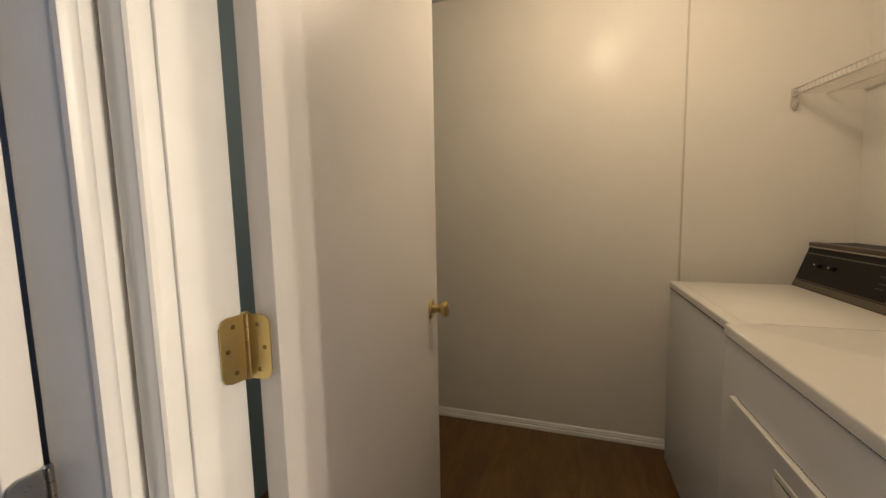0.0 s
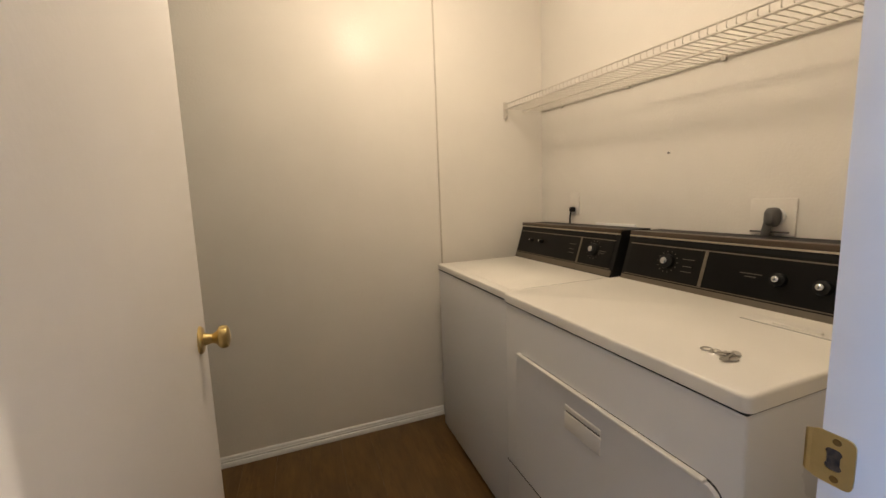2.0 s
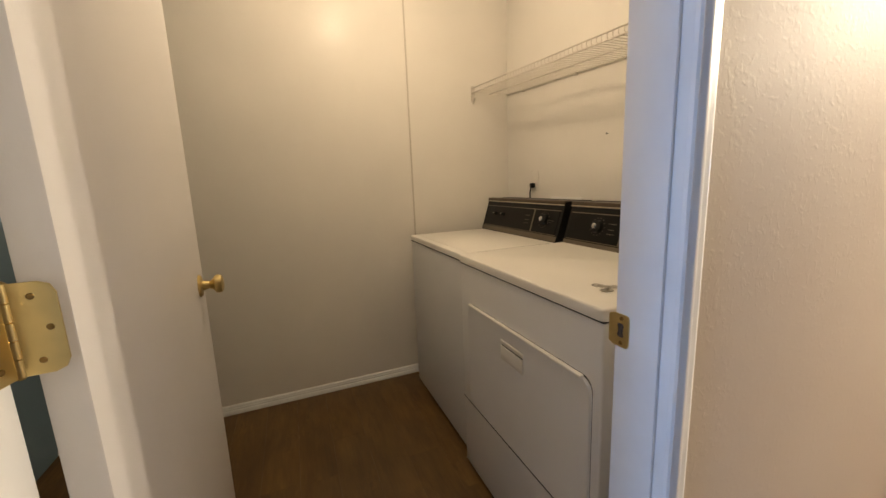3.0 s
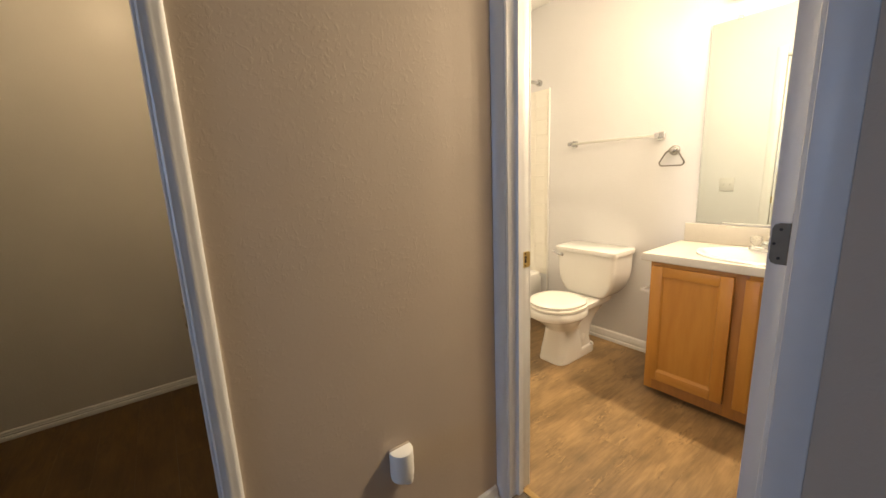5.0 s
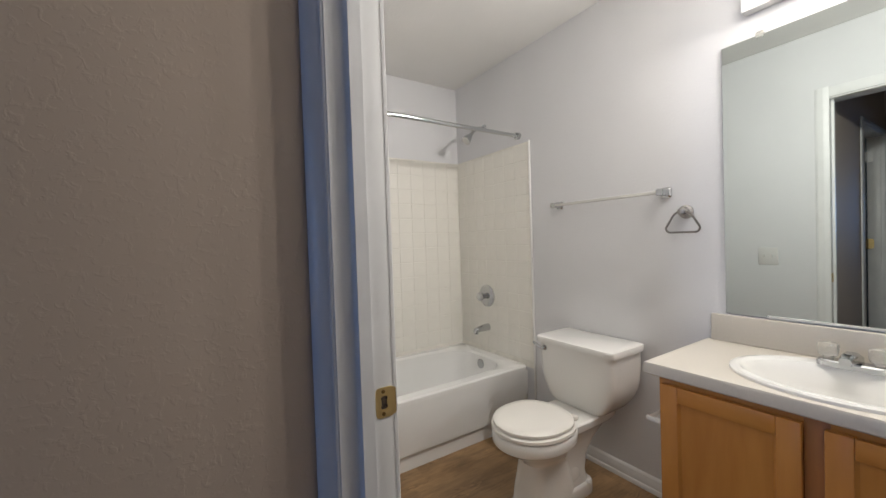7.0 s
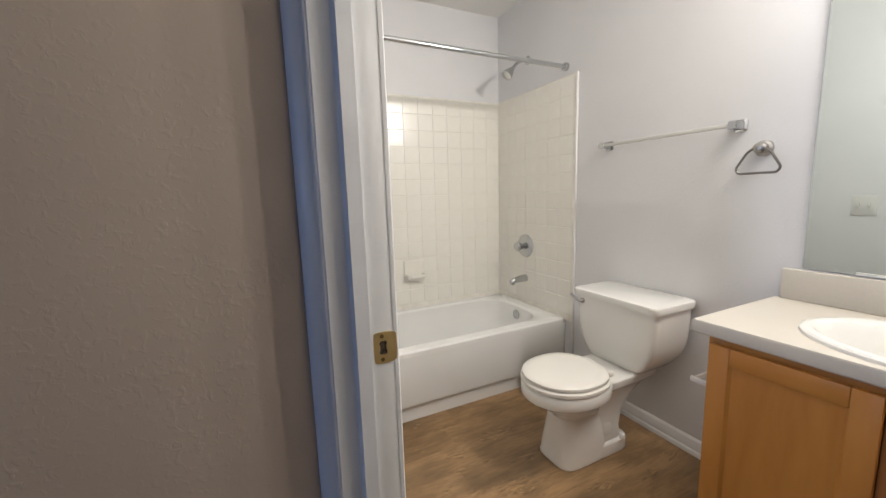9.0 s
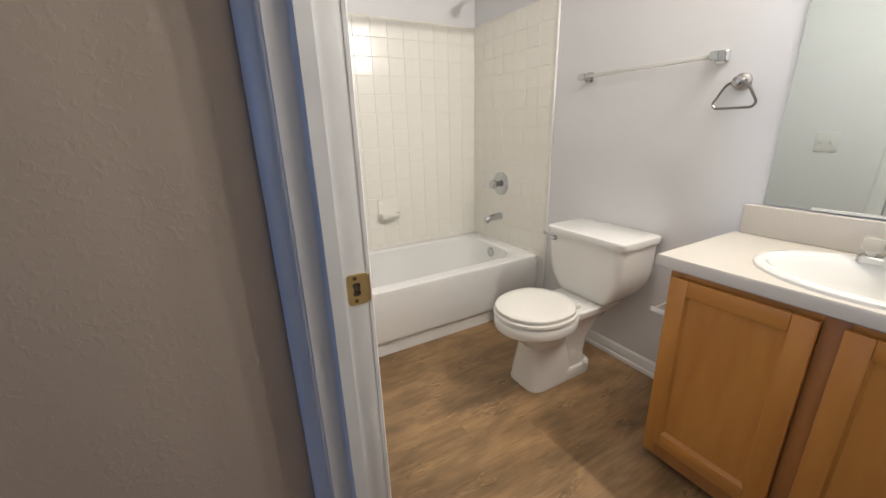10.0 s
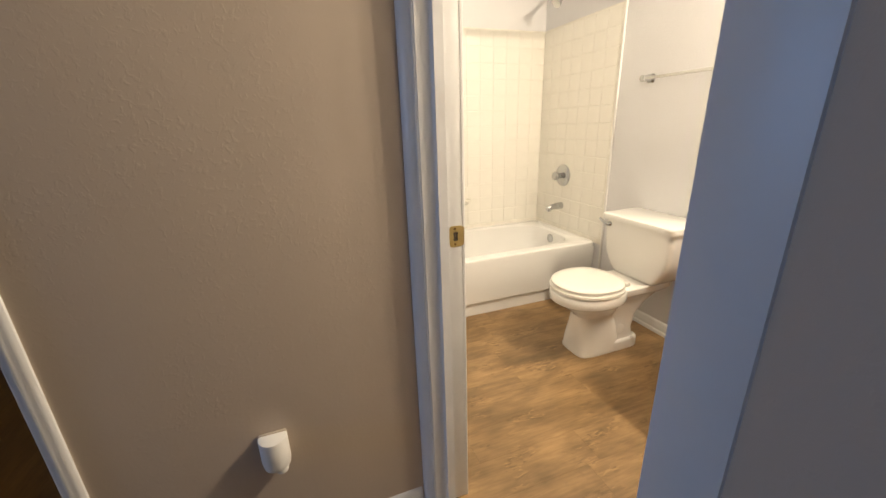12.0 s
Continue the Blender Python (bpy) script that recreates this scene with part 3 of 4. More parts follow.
# laundry door, open a little past square
def door_leaf(parent, pivot, turn, x0, x1, y0, y1, material, lean=0.0):
    bm = box(B(), x0, x1, y0, y1, .012, 2.02, .002)
    bm.transform(Matrix.Translation(pivot) @ Matrix.Rotation(radians(turn), 4, "Z"))
    for v in bm.verts:
        v.co.x += lean * (v.co.z - .9) * (v.co.y - pivot[1])
    return part("leaf", bm, material, parent)


d1 = thing("door_1", (-1.655, .056, 0), "white flush laundry door standing open with brass knob", "door", kind="structure")
door_leaf(d1, (-1.648, .066, 0), 3.8, 0, .035, 0, .795, M_DOOR, .009)
knob(d1, (-1.663, .79, .95), (1, .066, 0), M_BRASS, "polished brass door knob")
part("latch", box(B(), -1.691, -1.676, .8585, .861, .92, .98, .001), M_BRASS, d1, "brass latch plate")
for z in (.25, 1.085, 1.85):
    hinge(d1, (-1.656, .058, z), ((-.16, -.987, 0), (.987, -.16, 0)), ((1, .066, 0), (.066, -1, 0)), M_BRASS if z == 1.085 else M_TRIM, "brass butt hinge" if z == 1.085 else "butt hinge painted over in white")

# bathroom door, open into the room
d2 = thing("door_2", (.092, -.765, 0), "white flush bathroom door standing open with brass knob", "door", kind="structure")
door_leaf(d2, (.109, -.757, 0), 2.0, 0, .702, 0, .037, M_DOOR)
knob(d2, (.747, -.6955, .91), (-.035, 1, 0), M_BRASS, "polished brass door knob")
knob(d2, (.75, -.7325, .91), (.035, -1, 0), M_BRASS, "polished brass door knob")
for z in (.25, 1.057, 1.85):
    hinge(d2, (.1078, -.7585, z), ((0, 1, 0), (-1, 0, 0)), None, M_DULL, "tarnished butt hinge", .0345)

# bedroom door, open into the bedroom
d3 = thing("door_3", (XC0, CY1, 0), "white flush bedroom door standing open with satin knob", "door", kind="structure")
part("leaf", box(B(), -2.57, XC0 - .004, -.119, -.083, .012, 2.02, .002), M_DOOR, d3)
knob(d3, (-2.50, -.119, .935), (0, -1, 0), M_NICKEL, "satin nickel door knob")
for z in (.25, .93, 1.85):
    hinge(d3, (XC0 + .002, -.083, z), None, ((0, -1, 0), (1, 0, 0)), M_NICKEL, "dull butt hinge")


# ---- laundry machines ----
def console(parent, y0, y1, dials, divider):
    """Sloped control console with woodgrain top, metal trim and dials."""
    xb, zt, zb = -.105, 1.094, .905
    prof = [(-.315, zb), (-.305, zb + .022), (-.262, zt - .03), (-.256, zt - .004), (-.235, zt), (xb, zt), (xb, zb)]
    part("console_body", loft(B(), [[Vector((x, y, z)) for x, z in prof] for y in (y0, y1)]), M_BLACKM, parent, "black control console", smooth=False)

    def on(u, lift):
        """Point on the sloped face at height share u, lifted off it."""
        x0, z0, x1, z1 = -.305, zb + .022, -.262, zt - .03
        n = Vector((z0 - z1, 0, x1 - x0)).normalized()
        return Vector((x0 + (x1 - x0) * u, 0, z0 + (z1 - z0) * u)) + n * lift, n

    def panel(name, ya, yb, u0, u1, lift, material, label=""):
        a, n = on(u0, lift)
        b, _ = on(u1, lift)
        bm = B()
        ring = lambda k: [Vector((a.x, ya, a.z)) - n * k, Vector((a.x, yb, a.z)) - n * k, Vector((b.x, yb, b.z)) - n * k, Vector((b.x, ya, b.z)) - n * k]
        loft(bm, [ring(0), ring(.003)])
        return part(name, bm, material, parent, label, smooth=False)

    panel("control_panel", y0 + .02, y1 - .02, .06, .98, .003, M_BLACK, "glossy black control panel")
    panel("trim", y0 + .004, y1 - .004, -.10, .075, .004, M_ALU, "brushed metal trim")
    panel("trim", y0 + .015, y1 - .015, .10, .118, .0045, M_ALU)
    panel("trim", y0 + .015, y1 - .015, .90, .925, .0045, M_ALU)
    panel("trim", divider - .005, divider + .005, .125, .90, .0045, M_ALU)
    part("woodgrain_strip", box(B(), -.262, -.226, y0 + .001, y1 - .001, zt - .012, zt + .004, .002), M_WOODTRIM, parent, "dark woodgrain strip")
    part("trim", box(B(), -.264, -.260, y0 + .001, y1 - .001, zt - .017, zt - .012, .001), M_BRIGHT, parent, "bright metal edge strip")
    for y, u, r in dials:
        p, n = on(u, .003)
        p.y = y
        k = part("dial", lathe(B(), [(0, r), (.012, r * .92), (.014, r * .6), (.014, r * .45)], n, p, 24), M_BLACKM, parent, "black control dial")
        part("cap", lathe(B(), [(.013, r * .48), (.021, r * .43), (.0225, r * .3), (.0228, .001)], n, p, 20), M_CHROME, k, "bright metal dial cap")
        side, upw = Vector((0, -1, 0)), n.cross(Vector((0, -1, 0)))
        for j in range(14 if r > .02 else 0):
            a = 2 * math.pi * j / 14
            out_ = side * math.cos(a) + upw * math.sin(a)
            tan_ = upw * math.cos(a) - side * math.sin(a)
            q = p + out_ * r * 1.25
            ring_ = lambda h: [q - tan_ * .0009 + n * h, q + tan_ * .0009 + n * h, q + tan_ * .0009 + out_ * r * .2 + n * h, q - tan_ * .0009 + out_ * r * .2 + n * h]
            part("mark", loft(B(), [ring_(0), ring_(.0008)]), M_DIAL, k, smooth=False)
    for j, (dy, u, w) in enumerate(((.052, .66, .04), (.052, .50, .03), (.052, .38, .036), (-.13, .56, .055), (-.13, .50, .03))):
        panel("print_bar", divider + dy - w / 2, divider + dy + w / 2, u, u + .014, .0042, M_DIAL)


def cabinet_top(parent, x0, x1, y0, y1, z0, z1, r=.013):
    bm = B()
    box(bm, x0, x1, y0, y1, z0, z1)
    vert = [e for e in bm.edges if abs(e.verts[0].co.z - e.verts[1].co.z) > .01 and e.verts[0].co.x < x0 + .01]
    bmesh.ops.bevel(bm, geom=vert, offset=r, segments=4, affect="EDGES", profile=.5)
    top = [e for e in bm.edges if min(e.verts[0].co.z, e.verts[1].co.z) > z1 - .001]
    bmesh.ops.bevel(bm, geom=top, offset=.006, segments=3, affect="EDGES", profile=.5)
    return part("top", bm, M_APPLT, parent, "cream-white enamel top")


washer = thing("washing_machine", (-.45, 1.33, 0), "white top-loading washer with black console, against the wall", "washing machine")
part("cabinet", box(B(), -.779, -.095, .947, 1.672, .02, .880, .007, 3), M_APPL, washer)
cabinet_top(washer, -.7825, -.09, .943, 1.677, .885, .911)
part("lid_seam", box(B(), -.70, -.34, .985, .988, .9108, .9118), M_DARK, washer, smooth=False)
part("lid", box(B(), -.745, -.335, .985, 1.645, .909, .9128, .0015, 2), M_APPLT, washer, "slightly raised washer lid")
console(washer, .978, 1.683, ((1.555, .6, .010), (1.47, .6, .010), (1.10, .58, .028)), 1.185)
for x in (-.74, -.13):
    for y in (1.0, 1.63):
        part("foot", lathe(B(), [(0, .02), (.01, .02), (.012, .008), (.03, .008)], (0, 0, 1), (x, y, 0), 12), M_BLACKM, washer)

dryer = thing("dryer", (-.45, .56, 0), "white front-loading dryer with black console, beside the washer", "dryer")
part("cabinet", box(B(), -.809, -.095, .191, .930, .02, .888, .006, 3), M_APPL, dryer)
part("seam", box(B(), -.8098, -.1, .1905, .9310, .8870, .8940, .003, 1), M_DARK, dryer, smooth=False)
cabinet_top(dryer, -.8125, -.09, .188, .936, .8935, .922, .013)
part("seam", box(B(), -.7798, -.1, .9462, 1.671, .8785, .8855), M_DARK, washer, smooth=False)
console(dryer, .186, .932, ((.755, .56, .026), (.435, .52, .0185), (.345, .5, .0185)), .632)
# drop-down door with rounded corners
def plate(bm, x0, x1, y0, y1, z0, z1, r):
    cy, cz, ay, az = (y0 + y1) / 2, (z0 + z1) / 2, (y1 - y0) / 2, (z1 - z0) / 2
    pts = []
    for sy, sz, a0 in ((1, 1, 0), (-1, 1, 90), (-1, -1, 180), (1, -1, 270)):
        for k in range(6):
            a = radians(a0 + 18 * k)
            pts.append((cy + sy * (ay - r) + r * math.cos(a), cz + sz * (az - r) + r * math.sin(a)))
    loft(bm, [[Vector((x, y, z)) for y, z in pts] for x in (x1, x0 + .004)] + [[Vector((x0, cy + (y - cy) * .993, cz + (z - cz) * .99)) for y, z in pts]])
    return bm


part("door_gap", plate(B(), -.8100, -.80, .2148, .8592, .335, .7475, .0335), M_DARK, dryer, smooth=False)
dd = part("door", plate(B(), -.817, -.804, .217, .857, .3375, .741, .032), M_APPL, dryer, "drop-down door")
part("door_lip", box(B(), -.8225, -.808, .245, .845, .737, .7455, .0035), M_APPLT, dd)
# grey bar behind the plates stands for the slot's shade
part("grip_recess", box(B(), -.8175, -.812, .486, .608, .630, .692, .002), M_GREY, dd, "grip slot with its shade put in as grey")
part("grip", box(B(), -.820, -.8155, .484, .610, .680, .694, .0015), M_APPLT, dd, "cream pull plate")
part("grip", box(B(), -.820, -.8155, .484, .610, .628, .6745, .0015), M_APPLT, dd)
part("toe_panel_seam", box(B(), -.8100, -.80, .20, .93, .318, .321), M_DARK, dryer, smooth=False)
part("lint_slot", box(B(), -.432, -.372, .205, .435, .9215, .9226), M_GREY, dryer, "dark joint round the lint screen", smooth=False)
part("lint_screen_handle", box(B(), -.4305, -.3735, .2065, .4335, .9195, .9255, .0025), M_APPLT, dryer, "cream lint screen handle")
part("lint_screen_grip", box(B(), -.428, -.416, .28, .37, .9245, .930, .002), M_APPLT, dryer)
for x in (-.77, -.13):
    for y in (.23, .89):
        part("foot", lathe(B(), [(0, .02), (.01, .02), (.012, .008), (.03, .008)], (0, 0, 1), (x, y, 0), 12), M_BLACKM, dryer)

keys = thing("key_bunch", (-.695, .32, .922), "small bunch of metal keys lying on the dryer", "keys")
part("ring", tube(B(), [(-.69 + .011 * math.cos(a), .338 + .010 * math.sin(a), .9235) for a in [i * math.pi / 10 for i in range(20)]], .0014, 6, True), M_KEY, keys)
part("ring", tube(B(), [(-.694 + .009 * math.cos(a), .319 + .010 * math.sin(a), .9245 + .003 * math.cos(a)) for a in [i * math.pi / 10 for i in range(20)]], .0012, 6, True), M_KEY, keys)
for i, (a, dx, dy) in enumerate(((20, 0, .0), (-35, .004, -.012), (-80, -.006, -.016), (60, .008, -.006))):
    bm = B()
    ring = [(0, -.004), (.012, -.0045), (.014, -.010), (.028, -.011), (.032, 0), (.028, .011), (.014, .010), (.012, .0045), (0, .004)]
    loft(bm, [[Vector((u, v, z)) for u, v in [(-.028, -.003), (-.03, 0), (-.028, .003)] + ring[::-1]] for z in (0, .002)])
    bm.transform(pose(-.695 + dx, .306 + dy, .9235 + .0015 * i, 4 * i, 3, a - 90) @ Matrix.Diagonal((.68, .68, 1, 1)))
    part("key", bm, M_KEY, keys, smooth=False)

# wire shelf
shelf = thing("wire_shelf", (-.19, .9, 1.66), "white vinyl-coated wire shelf on the laundry wall", "shelf")
SX0, SX1, SZ = -.30, -.055, 1.738
for x, z in ((SX0, SZ), (SX0, SZ + .027), (-.18, SZ - .003), (SX1, SZ)):
    part("long_wire", tube(B(), [(x, .07, z), (x, YL - .006, z)], .0038, 8), M_WIRE, shelf)
cross = None
for i in range(68):
    y = .085 + i * .0254
    if cross is None:
        cross = part("cross_wire", tube(B(), [(SX1, y, SZ + .003), (SX0 + .006, y, SZ + .003), (SX0 - .001, y, SZ + .008), (SX0 - .001, y, SZ + .029)], .0016, 6), M_WIRE, shelf)
        y_first = y
    else:
        o = new("cross_wire", cross.data)
        o.parent, o.matrix_parent_inverse, o.location = shelf, cross.matrix_parent_inverse, (0, y - y_first, 0)
part("end_bracket", box(B(), SX0 - .006, SX0 + .02, YL - .008, YL - .001, SZ - .05, SZ + .04, .002), M_WIRE, shelf, "white plastic end bracket")
part("end_bracket", tube(B(), [(SX0 + .005, YL - .004, SZ - .06), (SX0 + .005, YL - .03, SZ - .032)], .005, 8), M_WIRE, shelf)
for y in (.35, .75, 1.15, 1.6):
    part("wall_clip", box(B(), SX1 - .004, XB0 - .002, y, y + .014, SZ - .012, SZ + .008, .002), M_WIRE, shelf, "white wall clip")

# the shelf sags towards the door
for o in shelf.children:
    if o.name.startswith("cross_wire"):
        o.location.z += .055 * (o.location.y + y_first - 1.8)
    else:
        for v in o.data.vertices:
            v.co.z += .055 * (v.co.y - 1.8)

# outlets behind the machines
out1 = thing("outlet", (XB0, 1.50, 1.19), "white wall outlet with black washer plug", "outlet")
part("plate", box(B(), XB0 - .006, XB0 - .001, 1.465, 1.535, 1.135, 1.25, .002), M_LAUN, out1, "wall-coloured cover plate")
part("plug", box(B(), XB0 - .035, XB0 - .006, 1.488, 1.512, 1.150, 1.178, .008, 3), M_BLACKM, out1, "black plug")
part("cord", tube(B(), [(XB0 - .03, 1.50, 1.155), (XB0 - .036, 1.501, 1.12), (XB0 - .03, 1.505, 1.05), (XB0 - .02, 1.505, .9), (XB0 - .02, 1.505, .12)], .0045, 8), M_BLACKM, out1)
out2 = thing("dryer_outlet", (XB0, .59, 1.15), "white dryer outlet plate with big grey plug", "outlet")
part("plate", box(B(), XB0 - .007, XB0 - .001, .525, .650, 1.09, 1.205, .003), M_LAUN, out2)
part("receptacle", lathe(B(), [(0, .026), (.004, .026), (.006, .024), (.007, .002)], (-1, 0, 0), (XB0 - .006, .575, 1.15), 24), M_PLAST, out2, "round receptacle face")
plug2 = part("plug", loft(B(), [[Vector((XB0 - d, .577 + v.x + (k - 1) * .01, 1.148 + v.y)) for v in oval(0, 0, 0, .019 * k, .030 * k, 24, 3)] for d, k in ((.012, .9), (.016, 1), (.03, 1), (.038, .9), (.046, .72), (.050, .4))]), M_GREY, out2, "grey angled dryer plug")
part("neck", tube(B(), [(XB0 - .03, .583, 1.13), (XB0 - .031, .588, 1.105), (XB0 - .031, .590, 1.088)], .0125, 12), M_GREY, plug2)
part("cord", tube(B(), [(XB0 - .03, .583, 1.13), (XB0 - .034, .586, 1.10), (XB0 - .03, .607, 1.04), (XB0 - .02, .61, .9), (XB0 - .02, .61, .14)], .009, 10), M_GREY, out2, "thick grey cord")
part("cord_strap", box(B(), XB0 - .02, XB0 - .014, .535, .64, 1.099, 1.104, .001), M_GREY, out2, "dark strap across the cord")
box2 = thing("washer_box", (XB0, 1.22, 1.0), "white plastic washer supply box in the wall", "supply box")
part("flange", box(B(), XB0 - .012, XB0 - .001, 1.10, 1.34, .95, 1.10, .003), M_PLAST, box2)
part("hose", tube(B(), [(XB0 - .02, 1.17, .97), (XB0 - .03, 1.17, .8), (XB0 - .03, 1.2, .2)], .01, 8), M_GREY, box2)
part("nail", lathe(B(), [(-.003, .0015), (.012, .0015), (.012, .0045), (.014, .004)], (-1, 0, 0), (XB0, .95, 1.39), 8), M_GREY, None, "dark nail stuck in the bare laundry wall", category="nail")
cl = thing("ceiling_light", (-1.0, .95, H), "white round laundry ceiling light", "ceiling light")
part("base", lathe(B(), [(0, .09), (.02, .09), (.025, .06)], (0, 0, -1), (-1.0, .95, H - .001)), M_PLAST, cl)

# ---- bathroom ----
# tub
tub = thing("bathtub", (.82, 1.38, 0), "white enamelled alcove bathtub", "bathtub")
TX0, TX1, TY0, TY1, TZ = XB1 + .004, XW - .004, 1.02, YT - .004, .405
tc = ((TX0 + TX1) / 2, (TY0 + TY1) / 2)
bm = B()
hx, hy = (TX1 - TX0) / 2, (TY1 - TY0) / 2
rings = [oval(tc[0], tc[1], TZ - .03, hx, hy, 64, 40), oval(tc[0], tc[1], TZ - .008, hx, hy, 64, 40), oval(tc[0], tc[1], TZ, hx - .008, hy - .008, 64, 30),
         oval(tc[0], tc[1] + .005, TZ, hx - .075, hy - .06, 64, 5), oval(tc[0], tc[1] + .005, TZ - .012, hx - .09, hy - .072, 64, 4.5),
         oval(tc[0], tc[1] + .005, .16, hx - .15, hy - .10, 64, 4), oval(tc[0], tc[1] + .005, .10, hx - .20, hy - .14, 64, 3.5), oval(tc[0], tc[1], .085, .2, .1, 64, 2.5)]
loft(bm, rings, cap=False)
part("basin", bm, M_TUB, tub)
part("basin_floor", box(B(), TX0 + .25, TX1 - .25, TY0 + .2, TY1 - .2, .075, .0852), M_TUB, tub)
apron = [(TY0, TZ - .03), (TY0 + .002, TZ - .06), (TY0 + .012, .11), (TY0 + .016, .10), (TY0 + .040, .085), (TY0 + .048, .0), (TY0 + .09, 0), (TY0 + .09, TZ - .03)]
part("apron", loft(B(), [[Vector((x, y, z)) for y, z in apron] for x in (TX0, TX1)]), M_TUB, tub, "plain white apron")
part("overflow_plate", lathe(B(), [(0, .034), (.006, .033), (.01, .02), (.011, .001)], (-1, 0, 0), (TX1 - .108, tc[1], .345)), M_CHROME, tub, "chrome overflow plate")

# shower fittings on the mirror wall side
YV = 1.405
valve = thing("shower_valve", (XW, YV, .83), "chrome single-handle shower valve on tiled wall", "tap")
part("escutcheon", lathe(B(), [(0, .08), (.006, .079), (.014, .068), (.02, .04), (.022, .03)], (-1, 0, 0), (XW - .0105, YV, .82)), M_CHROME, valve)
part("handle", lathe(B(), [(.02, .018), (.05, .02), (.056, .03), (.075, .032), (.085, .026), (.087, .001)], (-1, 0, 0), (XW - .0105, YV, .82), 10), M_CHROME, valve, "chrome faceted knob handle")
spout = thing("tub_spout", (XW, YV, .59), "chrome tub spout on tiled wall", "tap")
part("spout", loft(B(), [[Vector((XW - .011 - d, YV + .024 * s * math.cos(a), .59 + dz + .024 * s * math.sin(a))) for a in [2 * math.pi * i / 20 for i in range(20)]] for d, s, dz in ((0, 1.1, 0), (.03, 1.05, 0), (.08, .9, -.004), (.12, .8, -.012), (.13, .6, -.018))]), M_CHROME, spout)
part("lip", lathe(B(), [(0, .014), (.018, .013)], (0, 0, -1), (XW - .122, YV, .572), 16), M_CHROME, spout)
head = thing("shower", (XW, 1.40, 2.03), "chrome shower head on a bent arm above the tub", "shower")
part("flange", lathe(B(), [(0, .028), (.006, .026), (.01, .012)], (-1, 0, 0), (XW, 1.40, 2.045)), M_CHROME, head)
part("arm", tube(B(), [(XW - .004, 1.40, 2.045), (XW - .05, 1.40, 2.04), (XW - .09, 1.40, 2.015), (XW - .12, 1.40, 1.985)], .0105, 12), M_CHROME, head)
part("shower_head", lathe(B(), [(0, .012), (.02, .014), (.03, .022), (.07, .034), (.078, .034), (.08, .028), (.08, .001)], (-.68, 0, -.73), (XW - .115, 1.40, 1.99)), M_CHROME, head)
rod = thing("shower_rod", (.8, 1.05, 1.90), "chrome shower curtain rod across the tub", "shower rod")
part("bar", tube(B(), [(XB1 + .002, 1.05, 1.90), (XW - .002, 1.05, 1.90)], .0125, 16), M_CHROME, rod)
for x, s in ((XB1, 1), (XW, -1)):
    part("flange", lathe(B(), [(0, .023), (.02, .022), (.024, .015)], (s, 0, 0), (x, 1.05, 1.90)), M_CHROME, rod)
soap = thing("soap_dish", (.83, YT, .66), "cream ceramic soap dish set in the tiles", "soap dish")
part("back", box(B(), .755, .905, YT - .022, YT - .008, .60, .745, .008, 3), M_TILE, soap)
part("tray", loft(B(), [oval(.83, YT - .035, .61, .055, .03, 24, 4), oval(.83, YT - .045, .635, .068, .045, 24, 4), oval(.83, YT - .045, .65, .07, .047, 24, 4), oval(.83, YT - .045, .65, .058, .036, 24, 4), oval(.83, YT - .042, .632, .05, .03, 24, 4)]), M_TILE, soap)

# toilet
toi = thing("toilet", (1.15, .47, 0), "white two-piece toilet with closed cream lid", "toilet")
TYC = .47
base = [(0, 1.098, .136, .102, 4.5), (.010, 1.098, .138, .104, 4.5), (.022, 1.097, .134, .101, 4.2), (.08, 1.092, .132, .099, 3.6), (.15, 1.087, .124, .093, 3.0), (.20, 1.082, .118, .089, 2.7), (.228, 1.078, .114, .087, 2.5), (.25, 1.068, .124, .097, 2.4), (.275, 1.055, .143, .116, 2.3),
        (.298, 1.043, .163, .136, 2.2), (.316, 1.036, .180, .150, 2.1), (.325, 1.032, .191, .160, 2.1), (.3285, 1.031, .199, .167, 2.1), (.334, 1.03, .2015, .1695, 2.1), (.374, 1.03, .2015, .1695, 2.1), (.380, 1.03, .198, .166, 2.1), (.384, 1.03, .19, .158, 2.1)]
part("bowl", loft(B(), [oval(cx, TYC + .018 * max(0, 1 - z / .25), z, ax, ay, 48, p) for z, cx, ax, ay, p in base]), M_PORC, toi)
part("rear_base", loft(B(), [oval(cx, TYC + .012 * (z < .07), z, ax, ay, 32, 5) for z, cx, ax, ay in ((0, 1.225, .128, .095), (.008, 1.225, .130, .0965), (.050, 1.225, .129, .0955), (.058, 1.224, .126, .0925), (.064, 1.218, .116, .084), (.074, 1.208, .110, .074), (.12, 1.20, .112, .070), (.2, 1.2, .125, .074), (.27, 1.22, .16, .085), (.32, 1.25, .2, .098), (.342, 1.262, .235, .122), (.352, 1.265, .245, .128), (.379, 1.265, .245, .128), (.384, 1.265, .24, .122))]), M_PORC, toi)
for s in (-1, 1):
    part("bolt_cap", lathe(B(), [(0, .014), (.008, .013), (.015, .007), (.016, .001)], (0, 0, 1), (1.30, TYC + s * .08, .058), 14), M_PORC, toi)


def seat_ring(z, grow):
    """Outline of the seat: round in front, squarer at the hinges."""
    out = []
    for i in range(56):
        a = 2 * math.pi * i / 56
        c, s = math.cos(a), math.sin(a)
        x = 1.02 + (c * (.186 + grow) if c < 0 else abs(c) ** .7 * (.175 + grow))
        out.append(Vector((x, TYC + math.copysign(abs(s) ** .95, s) * (.168 + grow) * (1 if c < 0 else 1 - .14 * c * c), z)))
    return out


